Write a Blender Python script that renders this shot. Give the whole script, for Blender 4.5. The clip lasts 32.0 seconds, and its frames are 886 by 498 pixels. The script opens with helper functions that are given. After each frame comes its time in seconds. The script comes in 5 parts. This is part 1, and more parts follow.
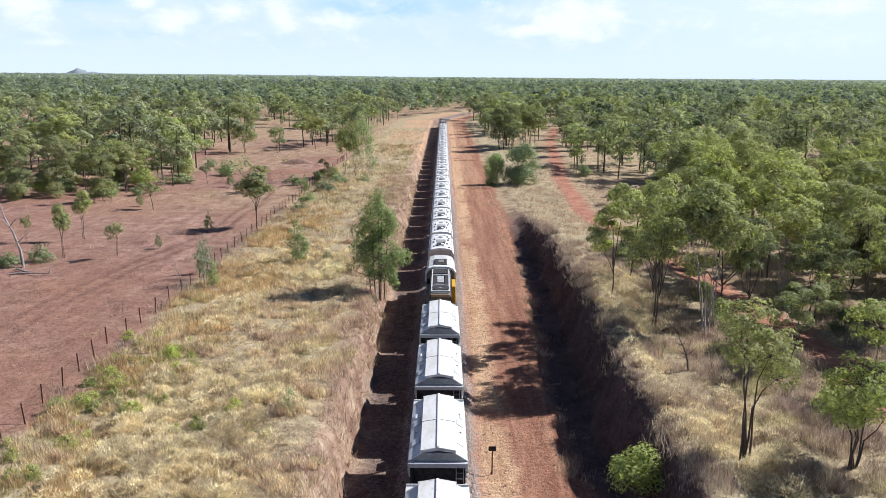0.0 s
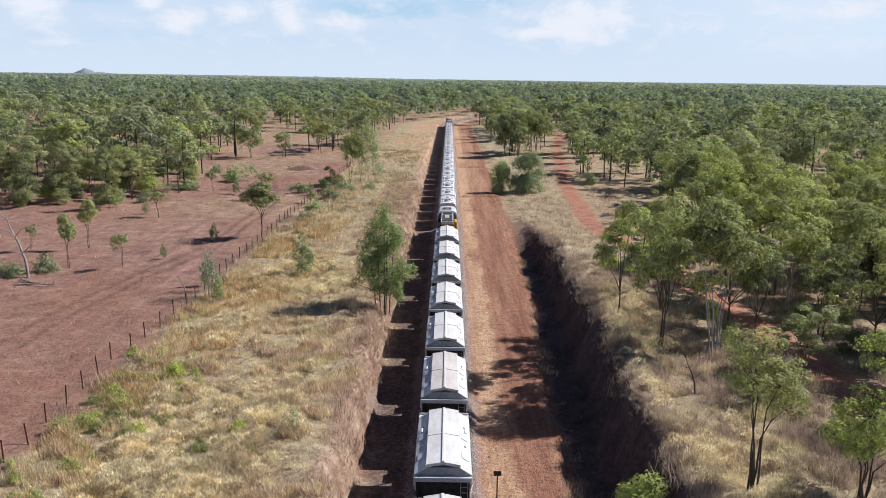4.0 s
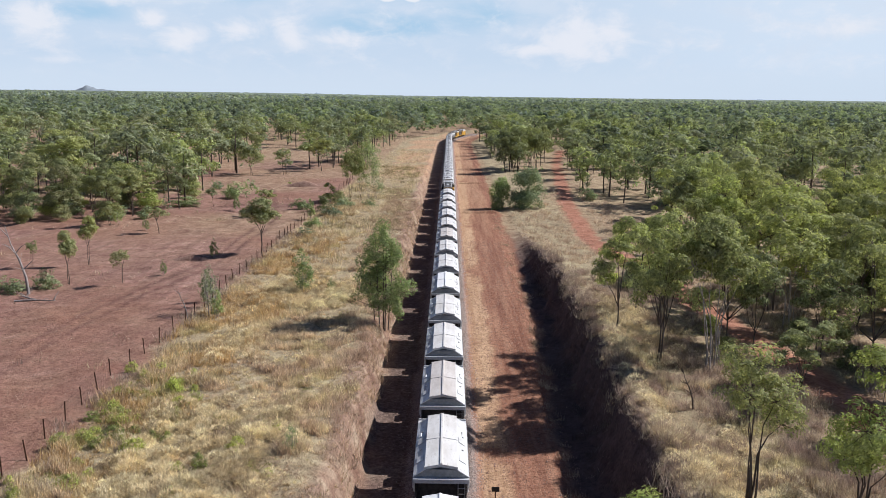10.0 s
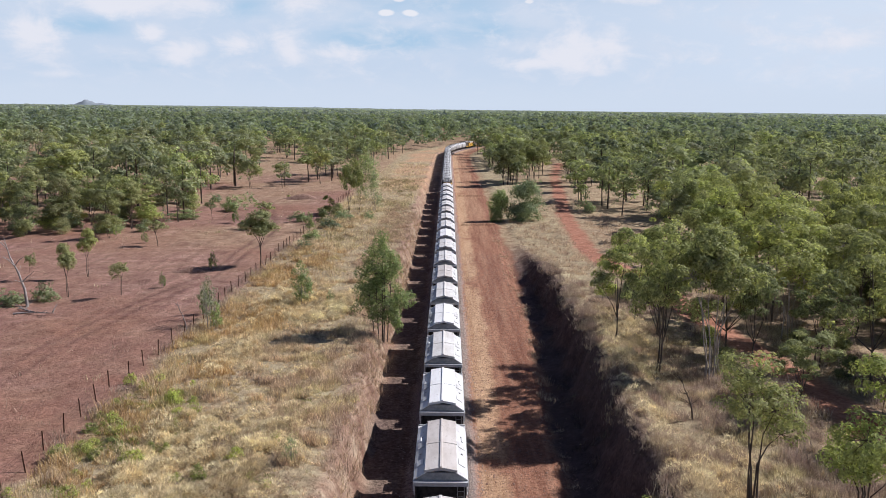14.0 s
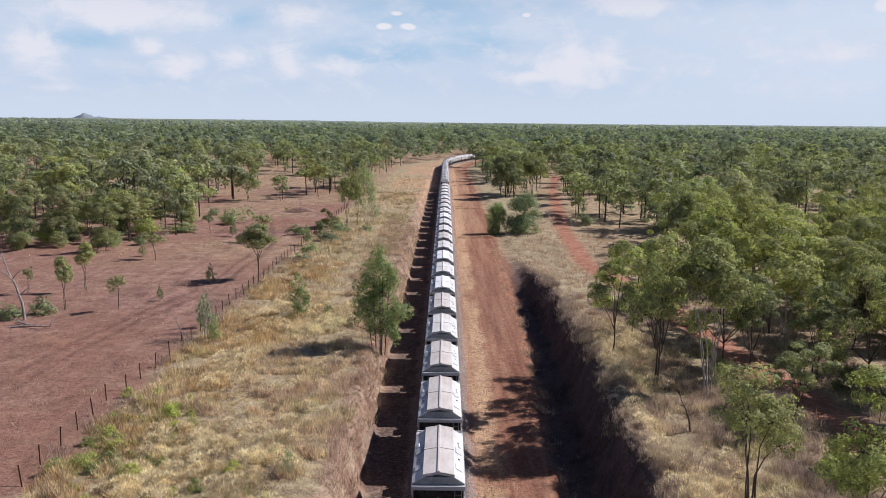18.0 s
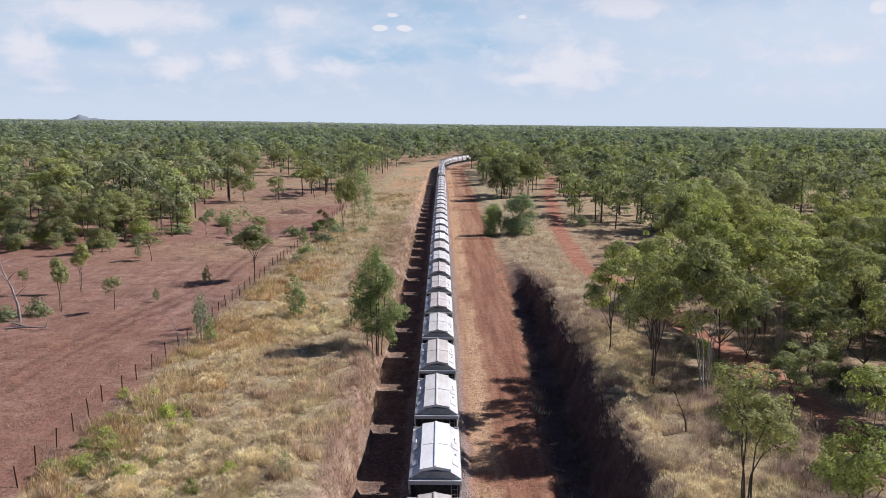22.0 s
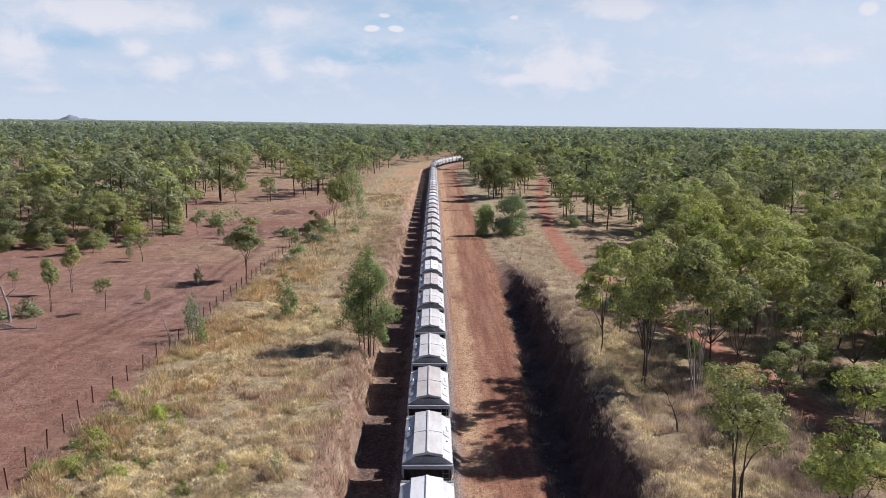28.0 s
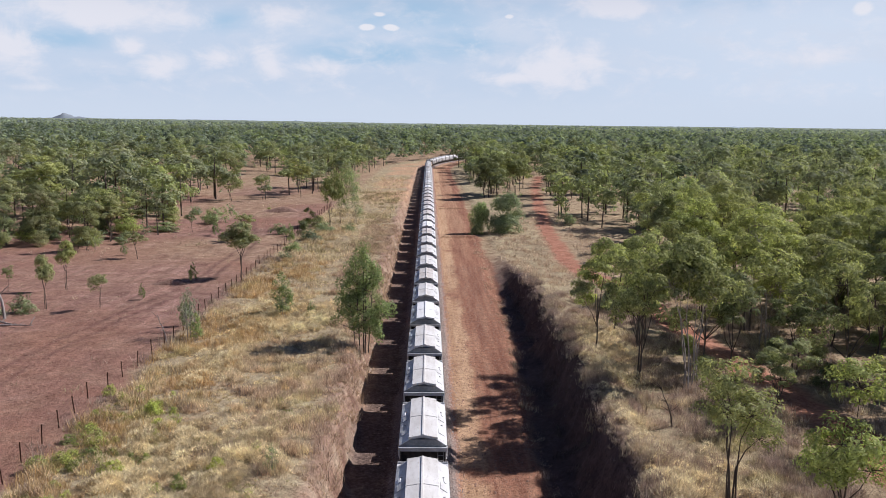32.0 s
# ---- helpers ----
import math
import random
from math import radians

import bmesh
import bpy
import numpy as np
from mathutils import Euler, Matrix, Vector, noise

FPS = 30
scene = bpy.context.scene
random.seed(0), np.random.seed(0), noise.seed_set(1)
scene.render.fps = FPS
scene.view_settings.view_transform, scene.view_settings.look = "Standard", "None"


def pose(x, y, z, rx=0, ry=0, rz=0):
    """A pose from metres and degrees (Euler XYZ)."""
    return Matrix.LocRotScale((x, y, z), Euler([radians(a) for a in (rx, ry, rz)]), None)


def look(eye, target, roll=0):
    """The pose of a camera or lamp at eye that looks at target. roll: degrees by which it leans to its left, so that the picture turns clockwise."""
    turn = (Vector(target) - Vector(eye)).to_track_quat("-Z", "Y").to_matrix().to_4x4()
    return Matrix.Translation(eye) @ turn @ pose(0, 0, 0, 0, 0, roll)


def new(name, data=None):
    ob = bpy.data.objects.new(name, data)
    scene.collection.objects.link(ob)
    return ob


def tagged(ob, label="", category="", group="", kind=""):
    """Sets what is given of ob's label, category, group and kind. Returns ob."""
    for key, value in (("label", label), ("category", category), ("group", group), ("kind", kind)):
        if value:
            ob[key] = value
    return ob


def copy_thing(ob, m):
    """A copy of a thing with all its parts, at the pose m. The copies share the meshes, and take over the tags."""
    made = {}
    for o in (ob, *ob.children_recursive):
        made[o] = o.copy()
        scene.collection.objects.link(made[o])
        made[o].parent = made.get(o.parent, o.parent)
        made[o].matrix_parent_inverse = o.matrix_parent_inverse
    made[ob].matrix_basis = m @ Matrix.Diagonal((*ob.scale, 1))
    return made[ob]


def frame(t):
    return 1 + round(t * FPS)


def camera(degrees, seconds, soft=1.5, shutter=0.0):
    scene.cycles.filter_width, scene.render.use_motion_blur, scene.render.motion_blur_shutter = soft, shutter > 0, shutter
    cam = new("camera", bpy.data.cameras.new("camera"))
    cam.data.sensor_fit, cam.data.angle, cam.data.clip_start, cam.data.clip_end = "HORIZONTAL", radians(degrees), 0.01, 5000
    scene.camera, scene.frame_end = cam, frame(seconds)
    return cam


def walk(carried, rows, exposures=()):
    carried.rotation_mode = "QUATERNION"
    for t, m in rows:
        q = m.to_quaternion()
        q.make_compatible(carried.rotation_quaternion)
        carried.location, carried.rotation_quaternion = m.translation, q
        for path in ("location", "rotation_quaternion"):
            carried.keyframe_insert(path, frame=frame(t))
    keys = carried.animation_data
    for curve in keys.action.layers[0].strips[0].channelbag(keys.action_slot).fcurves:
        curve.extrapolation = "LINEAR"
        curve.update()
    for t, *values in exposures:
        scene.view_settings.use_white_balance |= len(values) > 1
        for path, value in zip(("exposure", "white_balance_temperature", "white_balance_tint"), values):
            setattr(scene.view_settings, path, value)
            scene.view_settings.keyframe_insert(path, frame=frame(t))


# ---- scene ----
CAM_ROWS = [
    (0, -0.02, -0.30, 20.91, 0.410, 11.570, 0.338),
    (0.5, -0.00, -0.23, 20.88, 0.301, 11.541, 0.360),
    (1, -0.02, -0.14, 20.86, 0.239, 11.512, 0.371),
    (1.5, -0.06, -0.08, 21.04, 0.208, 11.512, 0.428),
    (2, -0.09, -0.01, 21.21, 0.170, 11.512, 0.469),
    (2.5, -0.12, 0.07, 21.43, 0.127, 11.478, 0.514),
    (3, -0.11, 0.18, 21.69, 0.097, 11.457, 0.596),
    (3.5, -0.11, 0.22, 21.85, 0.088, 11.441, 0.670),
    (5.5, -0.14, 0.19, 22.07, 0.062, 11.388, 0.789),
    (6, -0.14, 0.16, 22.06, 0.051, 11.271, 0.783),
    (7, -0.12, 0.10, 22.04, 0.040, 11.075, 0.771),
    (8, -0.07, 0.04, 22.01, 0.025, 10.828, 0.724),
    (9, -0.00, -0.00, 22.00, 0.012, 10.584, 0.674),
    (10, 0.04, -0.03, 21.99, 0.023, 10.342, 0.647),
    (11, 0.06, -0.06, 21.99, 0.052, 10.103, 0.614),
    (12, 0.05, -0.10, 21.96, 0.075, 9.877, 0.593),
    (13, 0.02, -0.13, 21.91, 0.095, 9.654, 0.581),
    (14, 0.01, -0.16, 21.87, 0.113, 9.454, 0.553),
    (14.5, 0.03, -0.15, 21.85, 0.128, 9.306, 0.520),
    (16.5, 0.05, -0.23, 21.85, 0.201, 8.884, 0.525),
    (17, 0.05, -0.25, 21.85, 0.220, 8.754, 0.481),
    (18, 0.06, -0.29, 21.89, 0.240, 8.598, 0.466),
    (19, 0.07, -0.29, 21.92, 0.281, 8.500, 0.468),
    (20, 0.05, -0.28, 21.90, 0.348, 8.483, 0.478),
    (21, 0.04, -0.31, 21.86, 0.423, 8.491, 0.479),
    (22, 0.05, -0.33, 21.83, 0.498, 8.490, 0.471),
    (23, 0.05, -0.35, 21.80, 0.584, 8.489, 0.473),
    (24, 0.04, -0.34, 21.80, 0.680, 8.496, 0.482),
    (25, 0.05, -0.32, 21.82, 0.758, 8.496, 0.492),
    (25.5, 0.06, -0.31, 21.83, 0.806, 8.484, 0.499),
    (27.5, 0.06, -0.35, 21.87, 0.984, 8.452, 0.531),
    (28, 0.04, -0.36, 21.83, 1.052, 8.449, 0.538),
    (29, 0.05, -0.39, 21.79, 1.130, 8.455, 0.544),
    (30, 0.06, -0.43, 21.74, 1.216, 8.474, 0.563),
    (31, 0.04, -0.46, 21.69, 1.310, 8.500, 0.590),
    (32, 0.02, -0.47, 21.64, 1.398, 8.516, 0.627),
]
cam = camera(55.2, 32.0, soft=0.5)
walk(cam, [(t, pose(x, y, z, 90 - down, 0, -right) @ pose(0, 0, 0, 0, 0, lean))
           for t, x, y, z, right, down, lean in CAM_ROWS],
     exposures=[(0, 0.28, 6000, 9), (0.6, 0.14, 6000, 9), (1, 0.09, 6000, 10), (2, 0.05, 6050, 11), (3.5, 0.03, 6100, 11), (6, 0.02, 6100, 12), (9, -0.04, 6100, 11), (14, -0.10, 6150, 14), (20, -0.14, 6150, 15), (32, -0.14, 6150, 15)])

# ---- sky and sun ----
SUN_FROM = Vector((1.08, 0.50, 1.0)).normalized()
sun_elev = math.asin(SUN_FROM.z)
sun_turn = math.atan2(SUN_FROM.x, SUN_FROM.y)
sun = new("sun", bpy.data.lights.new("sun", "SUN"))
sun.data.energy, sun.data.angle, sun.data.color = 6.9, radians(0.55), (1.0, 0.955, 0.90)
sun.matrix_world = look(SUN_FROM * 100, (0, 0, 0))

world = bpy.data.worlds.new("world")
scene.world = world
world.use_nodes = True
wn, wl = world.node_tree.nodes, world.node_tree.links
background = wn["Background"]
sky = wn.new("ShaderNodeTexSky")
sky.sky_type, sky.sun_disc = "NISHITA", False
sky.sun_elevation, sky.sun_rotation = sun_elev, sun_turn
sky.altitude, sky.air_density, sky.dust_density, sky.ozone_density = 200, 0.75, 0.7, 1.2
heaven = wn.new("ShaderNodeTexCoord")
height = wn.new("ShaderNodeSeparateXYZ")
wl.new(heaven.outputs["Generated"], height.inputs["Vector"])


def sky_range(value, low, high, to_low=0.0, to_high=1.0):
    r = wn.new("ShaderNodeMapRange")
    r.interpolation_type = "SMOOTHSTEP"
    r.inputs["From Min"].default_value, r.inputs["From Max"].default_value = low, high
    r.inputs["To Min"].default_value, r.inputs["To Max"].default_value = to_low, to_high
    wl.new(value, r.inputs["Value"])
    return r.outputs["Result"]


def sky_mix(factor, a, b):
    m = wn.new("ShaderNodeMix")
    m.data_type = "RGBA"
    wl.new(factor, m.inputs["Factor"])
    for key, v in (("A", a), ("B", b)):
        if isinstance(v, tuple):
            m.inputs[key].default_value = (*v, 1)
        else:
            wl.new(v, m.inputs[key])
    return m.outputs["Result"]


def sky_times(a, b):
    m = wn.new("ShaderNodeMath")
    m.operation = "MULTIPLY"
    wl.new(a, m.inputs[0])
    wl.new(b, m.inputs[1])
    return m.outputs["Value"]


def sky_math(kind, a, b=None):
    m = wn.new("ShaderNodeMath")
    m.operation = kind
    for k, v in enumerate((a, b)):
        if isinstance(v, (int, float)):
            m.inputs[k].default_value = v
        elif v is not None:
            wl.new(v, m.inputs[k])
    return m.outputs["Value"]


# bearing and height in degrees, with edges broken up by noise
up = height.outputs["Z"]
bearing = sky_math("MULTIPLY", sky_math("ARCTAN2", height.outputs["X"], height.outputs["Y"]), 57.3)
rise = sky_math("MULTIPLY", sky_math("ARCSINE", up), 57.3)
plan = wn.new("ShaderNodeCombineXYZ")
wl.new(bearing, plan.inputs["X"])
wl.new(rise, plan.inputs["Y"])


def puffs(scale, detail, rough, tall=1.7):
    stretch = wn.new("ShaderNodeMapping")
    stretch.inputs["Scale"].default_value = (1, tall, 1)
    wl.new(plan.outputs["Vector"], stretch.inputs["Vector"])
    t = wn.new("ShaderNodeTexNoise")
    t.inputs["Scale"].default_value, t.inputs["Detail"].default_value, t.inputs["Roughness"].default_value = scale, detail, rough
    t.inputs["Distortion"].default_value = 0.35
    wl.new(stretch.outputs["Vector"], t.inputs["Vector"])
    return t.outputs["Fac"]


def cloud_field(rows):
    """The nearest of several soft oval clouds: bearing, height, half width, half height, weight."""
    best = None
    for a, e, w, h, weight in rows:
        m = wn.new("ShaderNodeMapping")
        m.vector_type = "TEXTURE"
        m.inputs["Location"].default_value, m.inputs["Scale"].default_value = (a, e, 0), (w, h, 1)
        wl.new(plan.outputs["Vector"], m.inputs["Vector"])
        d = wn.new("ShaderNodeVectorMath")
        d.operation = "LENGTH"
        wl.new(m.outputs["Vector"], d.inputs[0])
        f = sky_math("MULTIPLY", sky_math("MAXIMUM", sky_math("SUBTRACT", 1.3, d.outputs["Value"]), 0.0), weight)
        best = f if best is None else sky_math("MAXIMUM", best, f)
    return best


GAPS = [(-21.8, 4.7, 3.3, 1.0, 0.8), (-12.7, 6.2, 2.4, 1.1, 0.7), (-4.2, 4.4, 5.4, 1.1, 1.0), (2.2, 5.0, 4.6, 1.4, 0.8), (-0.7, 7.3, 8.5, 2.2, 0.7), (17.0, 7.6, 6.0, 1.3, 0.45), (-18.0, 2.4, 6.5, 0.5, 0.4), (-7.0, 10.5, 9.0, 2.0, 0.8)]
HEAPS = [(-20.2, 6.5, 5.2, 1.15, 1.0), (-25.2, 3.8, 1.9, 1.1, 0.8), (-18.6, 4.5, 1.0, 0.75, 0.8), (-16.7, 3.3, 1.9, 0.8, 0.8), (-13.2, 3.9, 1.5, 0.9, 0.65), (-9.9, 3.7, 1.3, 1.0, 0.6), (-6.6, 3.5, 2.6, 0.7, 0.55),
         (9.0, 3.6, 3.4, 1.7, 0.8), (6.2, 2.9, 2.6, 0.5, 0.7), (12.2, 7.4, 2.5, 0.75, 1.1), (24.0, 4.0, 3.0, 0.8, 0.5), (-9.2, 6.6, 1.7, 1.1, 0.6), (-23.7, 1.8, 1.5, 0.25, 0.6)]
WISPS = [(-3.75, 6.07, 0.62, 0.26, 1.3), (-2.19, 6.09, 0.62, 0.26, 1.3), (-2.93, 6.9, 0.55, 0.2, 1.0), (5.58, 6.85, 0.36, 0.18, 1.0), (26.9, 6.9, 0.7, 0.5, 1.1)]
low_air = sky_range(up, 0.10, 0.26, 1.0, 0.0)
thin_low = sky_range(up, 0.004, 0.05)
broken = puffs(0.42, 9.0, 0.62)
soft_noise = puffs(0.17, 4.0, 0.5, 2.6)
gaps = sky_range(sky_math("ADD", cloud_field(GAPS), sky_math("MULTIPLY", sky_math("SUBTRACT", soft_noise, 0.5), 1.3)), 0.15, 1.0)
edge = sky_math("MULTIPLY", sky_math("SUBTRACT", broken, 0.5), 2.2)
heaps = sky_range(sky_math("ADD", cloud_field(HEAPS), edge), -0.06, 0.85)
wisps = sky_range(sky_math("ADD", cloud_field(WISPS), sky_math("MULTIPLY", edge, 0.6)), 0.35, 0.9)
high = wn.new("ShaderNodeMix")
high.data_type, high.blend_type = "RGBA", "MULTIPLY"
high.inputs["Factor"].default_value = 1.0
high.inputs["B"].default_value = (0.85, 0.98, 1.25, 1)
wl.new(sky.outputs["Color"], high.inputs["A"])
milky = sky_mix(sky_range(bearing, 4.0, 26.0), (10.6, 12.4, 14.3), (11.9, 13.5, 15.1))
veil = sky_mix(gaps, milky, (7.7, 10.9, 13.6))
lower = sky_mix(thin_low, (11.6, 13.1, 14.6), veil)
patchy = sky_mix(sky_times(sky_range(puffs(0.25, 6.0, 0.55, 2.2), 0.45, 0.68, 0.0, 0.6), thin_low), lower, (12.1, 13.2, 14.5))
clouds = sky_mix(sky_times(heaps, thin_low), patchy, (14.4, 14.6, 15.1))
small = sky_mix(wisps, clouds, (15.0, 15.2, 15.4))
whole = sky_mix(low_air, high.outputs["Result"], small)
wl.new(whole, background.inputs["Color"])
background.inputs["Strength"].default_value = 0.0587


# ---- materials ----
def material(name, rough=0.9):
    m = bpy.data.materials.new(name)
    m.use_nodes = True
    b = m.node_tree.nodes["Principled BSDF"]
    b.inputs["Roughness"].default_value = rough
    b.inputs["Specular IOR Level"].default_value = 0.25
    return m, m.node_tree.nodes, m.node_tree.links, b


def position(n, l, scale=(1, 1, 1), local=False):
    mapping = n.new("ShaderNodeMapping")
    mapping.inputs["Scale"].default_value = scale
    if local:
        l.new(n.new("ShaderNodeTexCoord").outputs["Object"], mapping.inputs["Vector"])
    else:
        l.new(n.new("ShaderNodeNewGeometry").outputs["Position"], mapping.inputs["Vector"])
    return mapping.outputs["Vector"]


def noisy(n, l, where, scale, detail=4.0, rough=0.55):
    t = n.new("ShaderNodeTexNoise")
    t.inputs["Scale"].default_value, t.inputs["Detail"].default_value = scale, detail
    t.inputs["Roughness"].default_value = rough
    l.new(where, t.inputs["Vector"])
    return t.outputs["Fac"]


def ramp(n, l, value, stops):
    r = n.new("ShaderNodeValToRGB")
    while len(r.color_ramp.elements) < len(stops):
        r.color_ramp.elements.new(0.5)
    for e, (at, c) in zip(r.color_ramp.elements, stops):
        e.position, e.color = at, (*c, 1)
    l.new(value, r.inputs["Fac"])
    return r.outputs["Color"]


def mixed(n, l, factor, a, b, mode="MIX"):
    m = n.new("ShaderNodeMix")
    m.data_type, m.blend_type = "RGBA", mode
    if isinstance(factor, float):
        m.inputs["Factor"].default_value = factor
    else:
        l.new(factor, m.inputs["Factor"])
    for key, v in (("A", a), ("B", b)):
        if isinstance(v, tuple):
            m.inputs[key].default_value = (*v, 1)
        else:
            l.new(v, m.inputs[key])
    return m.outputs["Result"]


def scaled(n, l, value, low, high, to_low=0.0, to_high=1.0):
    m = n.new("ShaderNodeMapRange")
    m.inputs["From Min"].default_value, m.inputs["From Max"].default_value = low, high
    m.inputs["To Min"].default_value, m.inputs["To Max"].default_value = to_low, to_high
    l.new(value, m.inputs["Value"])
    return m.outputs["Result"]


def relief(n, l, b, height, strength, distance):
    bump = n.new("ShaderNodeBump")
    bump.inputs["Strength"].default_value, bump.inputs["Distance"].default_value = strength, distance
    l.new(height, bump.inputs["Height"])
    l.new(bump.outputs["Normal"], b.inputs["Normal"])


def ground_material():
    m, n, l, b = material("ground_earth", 0.97)
    b.inputs["Specular IOR Level"].default_value = 0.1
    p = position(n, l)
    wide, mid, fine = noisy(n, l, p, 0.05, 5), noisy(n, l, p, 0.55, 6, 0.6), noisy(n, l, p, 5.0, 5, 0.7)
    stretched = position(n, l, (1.6, 0.07, 1.0))
    streak = noisy(n, l, stretched, 1.0, 5, 0.6)

    def zone(name):
        a = n.new("ShaderNodeAttribute")
        a.attribute_name = name
        return a.outputs["Fac"]

    floor = ramp(n, l, mid, [(0.3, (0.20, 0.125, 0.075)), (0.5, (0.33, 0.24, 0.15)), (0.7, (0.43, 0.34, 0.22))])
    red = ramp(n, l, mid, [(0.25, (0.145, 0.086, 0.072)), (0.5, (0.20, 0.123, 0.103)), (0.75, (0.28, 0.19, 0.165))])
    red = mixed(n, l, 1.0, red, ramp(n, l, streak, [(0.32, (0.94, 0.86, 0.84)), (0.5, (1.24, 1.12, 1.10)), (0.68, (1.5, 1.34, 1.30))]), "MULTIPLY")
    red = mixed(n, l, scaled(n, l, wide, 0.42, 0.66), red, (0.24, 0.125, 0.09))
    straw = ramp(n, l, mid, [(0.3, (0.22, 0.165, 0.105)), (0.5, (0.34, 0.275, 0.175)), (0.72, (0.45, 0.39, 0.245))])
    road = ramp(n, l, streak, [(0.3, (0.19, 0.085, 0.056)), (0.5, (0.27, 0.132, 0.085)), (0.72, (0.355, 0.20, 0.13))])
    tan = ramp(n, l, streak, [(0.3, (0.37, 0.222, 0.132)), (0.7, (0.50, 0.34, 0.215))])
    stone = ramp(n, l, fine, [(0.3, (0.12, 0.09, 0.08)), (0.5, (0.27, 0.21, 0.185)), (0.7, (0.43, 0.36, 0.32))])
    bank = ramp(n, l, mid, [(0.3, (0.16, 0.09, 0.066)), (0.5, (0.27, 0.18, 0.13)), (0.7, (0.40, 0.31, 0.225))])
    red_track = ramp(n, l, mid, [(0.3, (0.27, 0.115, 0.072)), (0.7, (0.43, 0.22, 0.15))])
    c = mixed(n, l, zone("red"), floor, red)
    c = mixed(n, l, zone("straw"), c, straw)
    c = mixed(n, l, zone("bank"), c, bank)
    # shade of the cutting put into the earth colour
    c = mixed(n, l, zone("ditch_shade"), c, ramp(n, l, mid, [(0.3, (0.07, 0.045, 0.042)), (0.7, (0.13, 0.088, 0.078))]))
    # trackside soil, painted darker to deepen the train's shadow
    cess_shade = ramp(n, l, fine, [(0.3, (0.07, 0.05, 0.045)), (0.55, (0.14, 0.10, 0.085)), (0.75, (0.26, 0.20, 0.165))])
    c = mixed(n, l, zone("road"), c, road)
    c = mixed(n, l, zone("cess_shade"), c, cess_shade)
    c = mixed(n, l, zone("tan"), c, tan)
    c = mixed(n, l, zone("ballast"), c, stone)
    c = mixed(n, l, zone("red_track"), c, red_track)
    c = mixed(n, l, zone("wheel"), c, (0.115, 0.06, 0.05))
    grit = ramp(n, l, fine, [(0.3, (0.58, 0.56, 0.54)), (0.5, (1, 1, 1)), (0.7, (1.26, 1.25, 1.22))])
    c = mixed(n, l, 1.0, c, grit, "MULTIPLY")
    patchy = ramp(n, l, noisy(n, l, p, 1.9, 4, 0.6), [(0.34, (0.80, 0.78, 0.77)), (0.62, (1.10, 1.10, 1.10))])
    c = mixed(n, l, 1.0, c, patchy, "MULTIPLY")
    l.new(c, b.inputs["Base Color"])
    relief(n, l, b, fine, 0.8, 0.14)
    return m


def leaf_material(name, dark, base, light, yellow):
    m, n, l, b = material(name, 0.85)
    b.inputs["Specular IOR Level"].default_value = 0.12
    island = n.new("ShaderNodeNewGeometry").outputs["Random Per Island"]
    p = position(n, l)
    c = ramp(n, l, island, [(0.0, dark), (0.5, base), (1.0, light)])
    own = n.new("ShaderNodeAttribute")
    own.attribute_name = "tint"
    total = n.new("ShaderNodeMath")
    total.operation = "ADD"
    l.new(own.outputs["Fac"], total.inputs[0])
    l.new(n.new("ShaderNodeObjectInfo").outputs["Random"], total.inputs[1])
    part_of = n.new("ShaderNodeMath")
    part_of.operation = "FRACT"
    l.new(total.outputs["Value"], part_of.inputs[0])
    kind = ramp(n, l, part_of.outputs["Value"], [(0.0, (0.60, 0.65, 0.68)), (0.25, (0.90, 0.94, 0.96)), (0.5, (1.12, 1.12, 0.98)), (0.8, (1.34, 1.38, 0.98)), (1.0, (1.06, 1.0, 1.08))])
    c = mixed(n, l, 1.0, c, kind, "MULTIPLY")
    c = mixed(n, l, scaled(n, l, noisy(n, l, p, 0.03, 2), 0.45, 0.65, 0.0, 0.4), c, yellow)
    spray = noisy(n, l, p, 2.6, 5, 0.75)
    c = mixed(n, l, 1.0, c, ramp(n, l, spray, [(0.34, (0.62, 0.62, 0.66)), (0.5, (1, 1, 1)), (0.66, (1.3, 1.28, 1.18))]), "MULTIPLY")
    l.new(c, b.inputs["Base Color"])
    thin = n.new("ShaderNodeBsdfTranslucent")
    l.new(mixed(n, l, 1.0, c, (1.45, 1.5, 0.85), "MULTIPLY"), thin.inputs["Color"])
    both = n.new("ShaderNodeMixShader")
    both.inputs["Fac"].default_value = 0.37
    l.new(b.outputs["BSDF"], both.inputs[1])
    l.new(thin.outputs["BSDF"], both.inputs[2])
    l.new(both.outputs["Shader"], n["Material Output"].inputs["Surface"])
    return m


def plain(name, a, c, scale=2.0, rough=0.8, metal=0.0, bump=0.0, local=True, stretch=(1, 1, 1)):
    """A worn surface between two colours."""
    m, n, l, b = material(name, rough)
    p = position(n, l, stretch, local)
    f = noisy(n, l, p, scale, 6, 0.62)
    col = ramp(n, l, f, [(0.32, a), (0.68, c)])
    l.new(col, b.inputs["Base Color"])
    b.inputs["Metallic"].default_value = metal
    if bump:
        relief(n, l, b, noisy(n, l, p, scale * 6, 4), bump, 0.03)
    return m


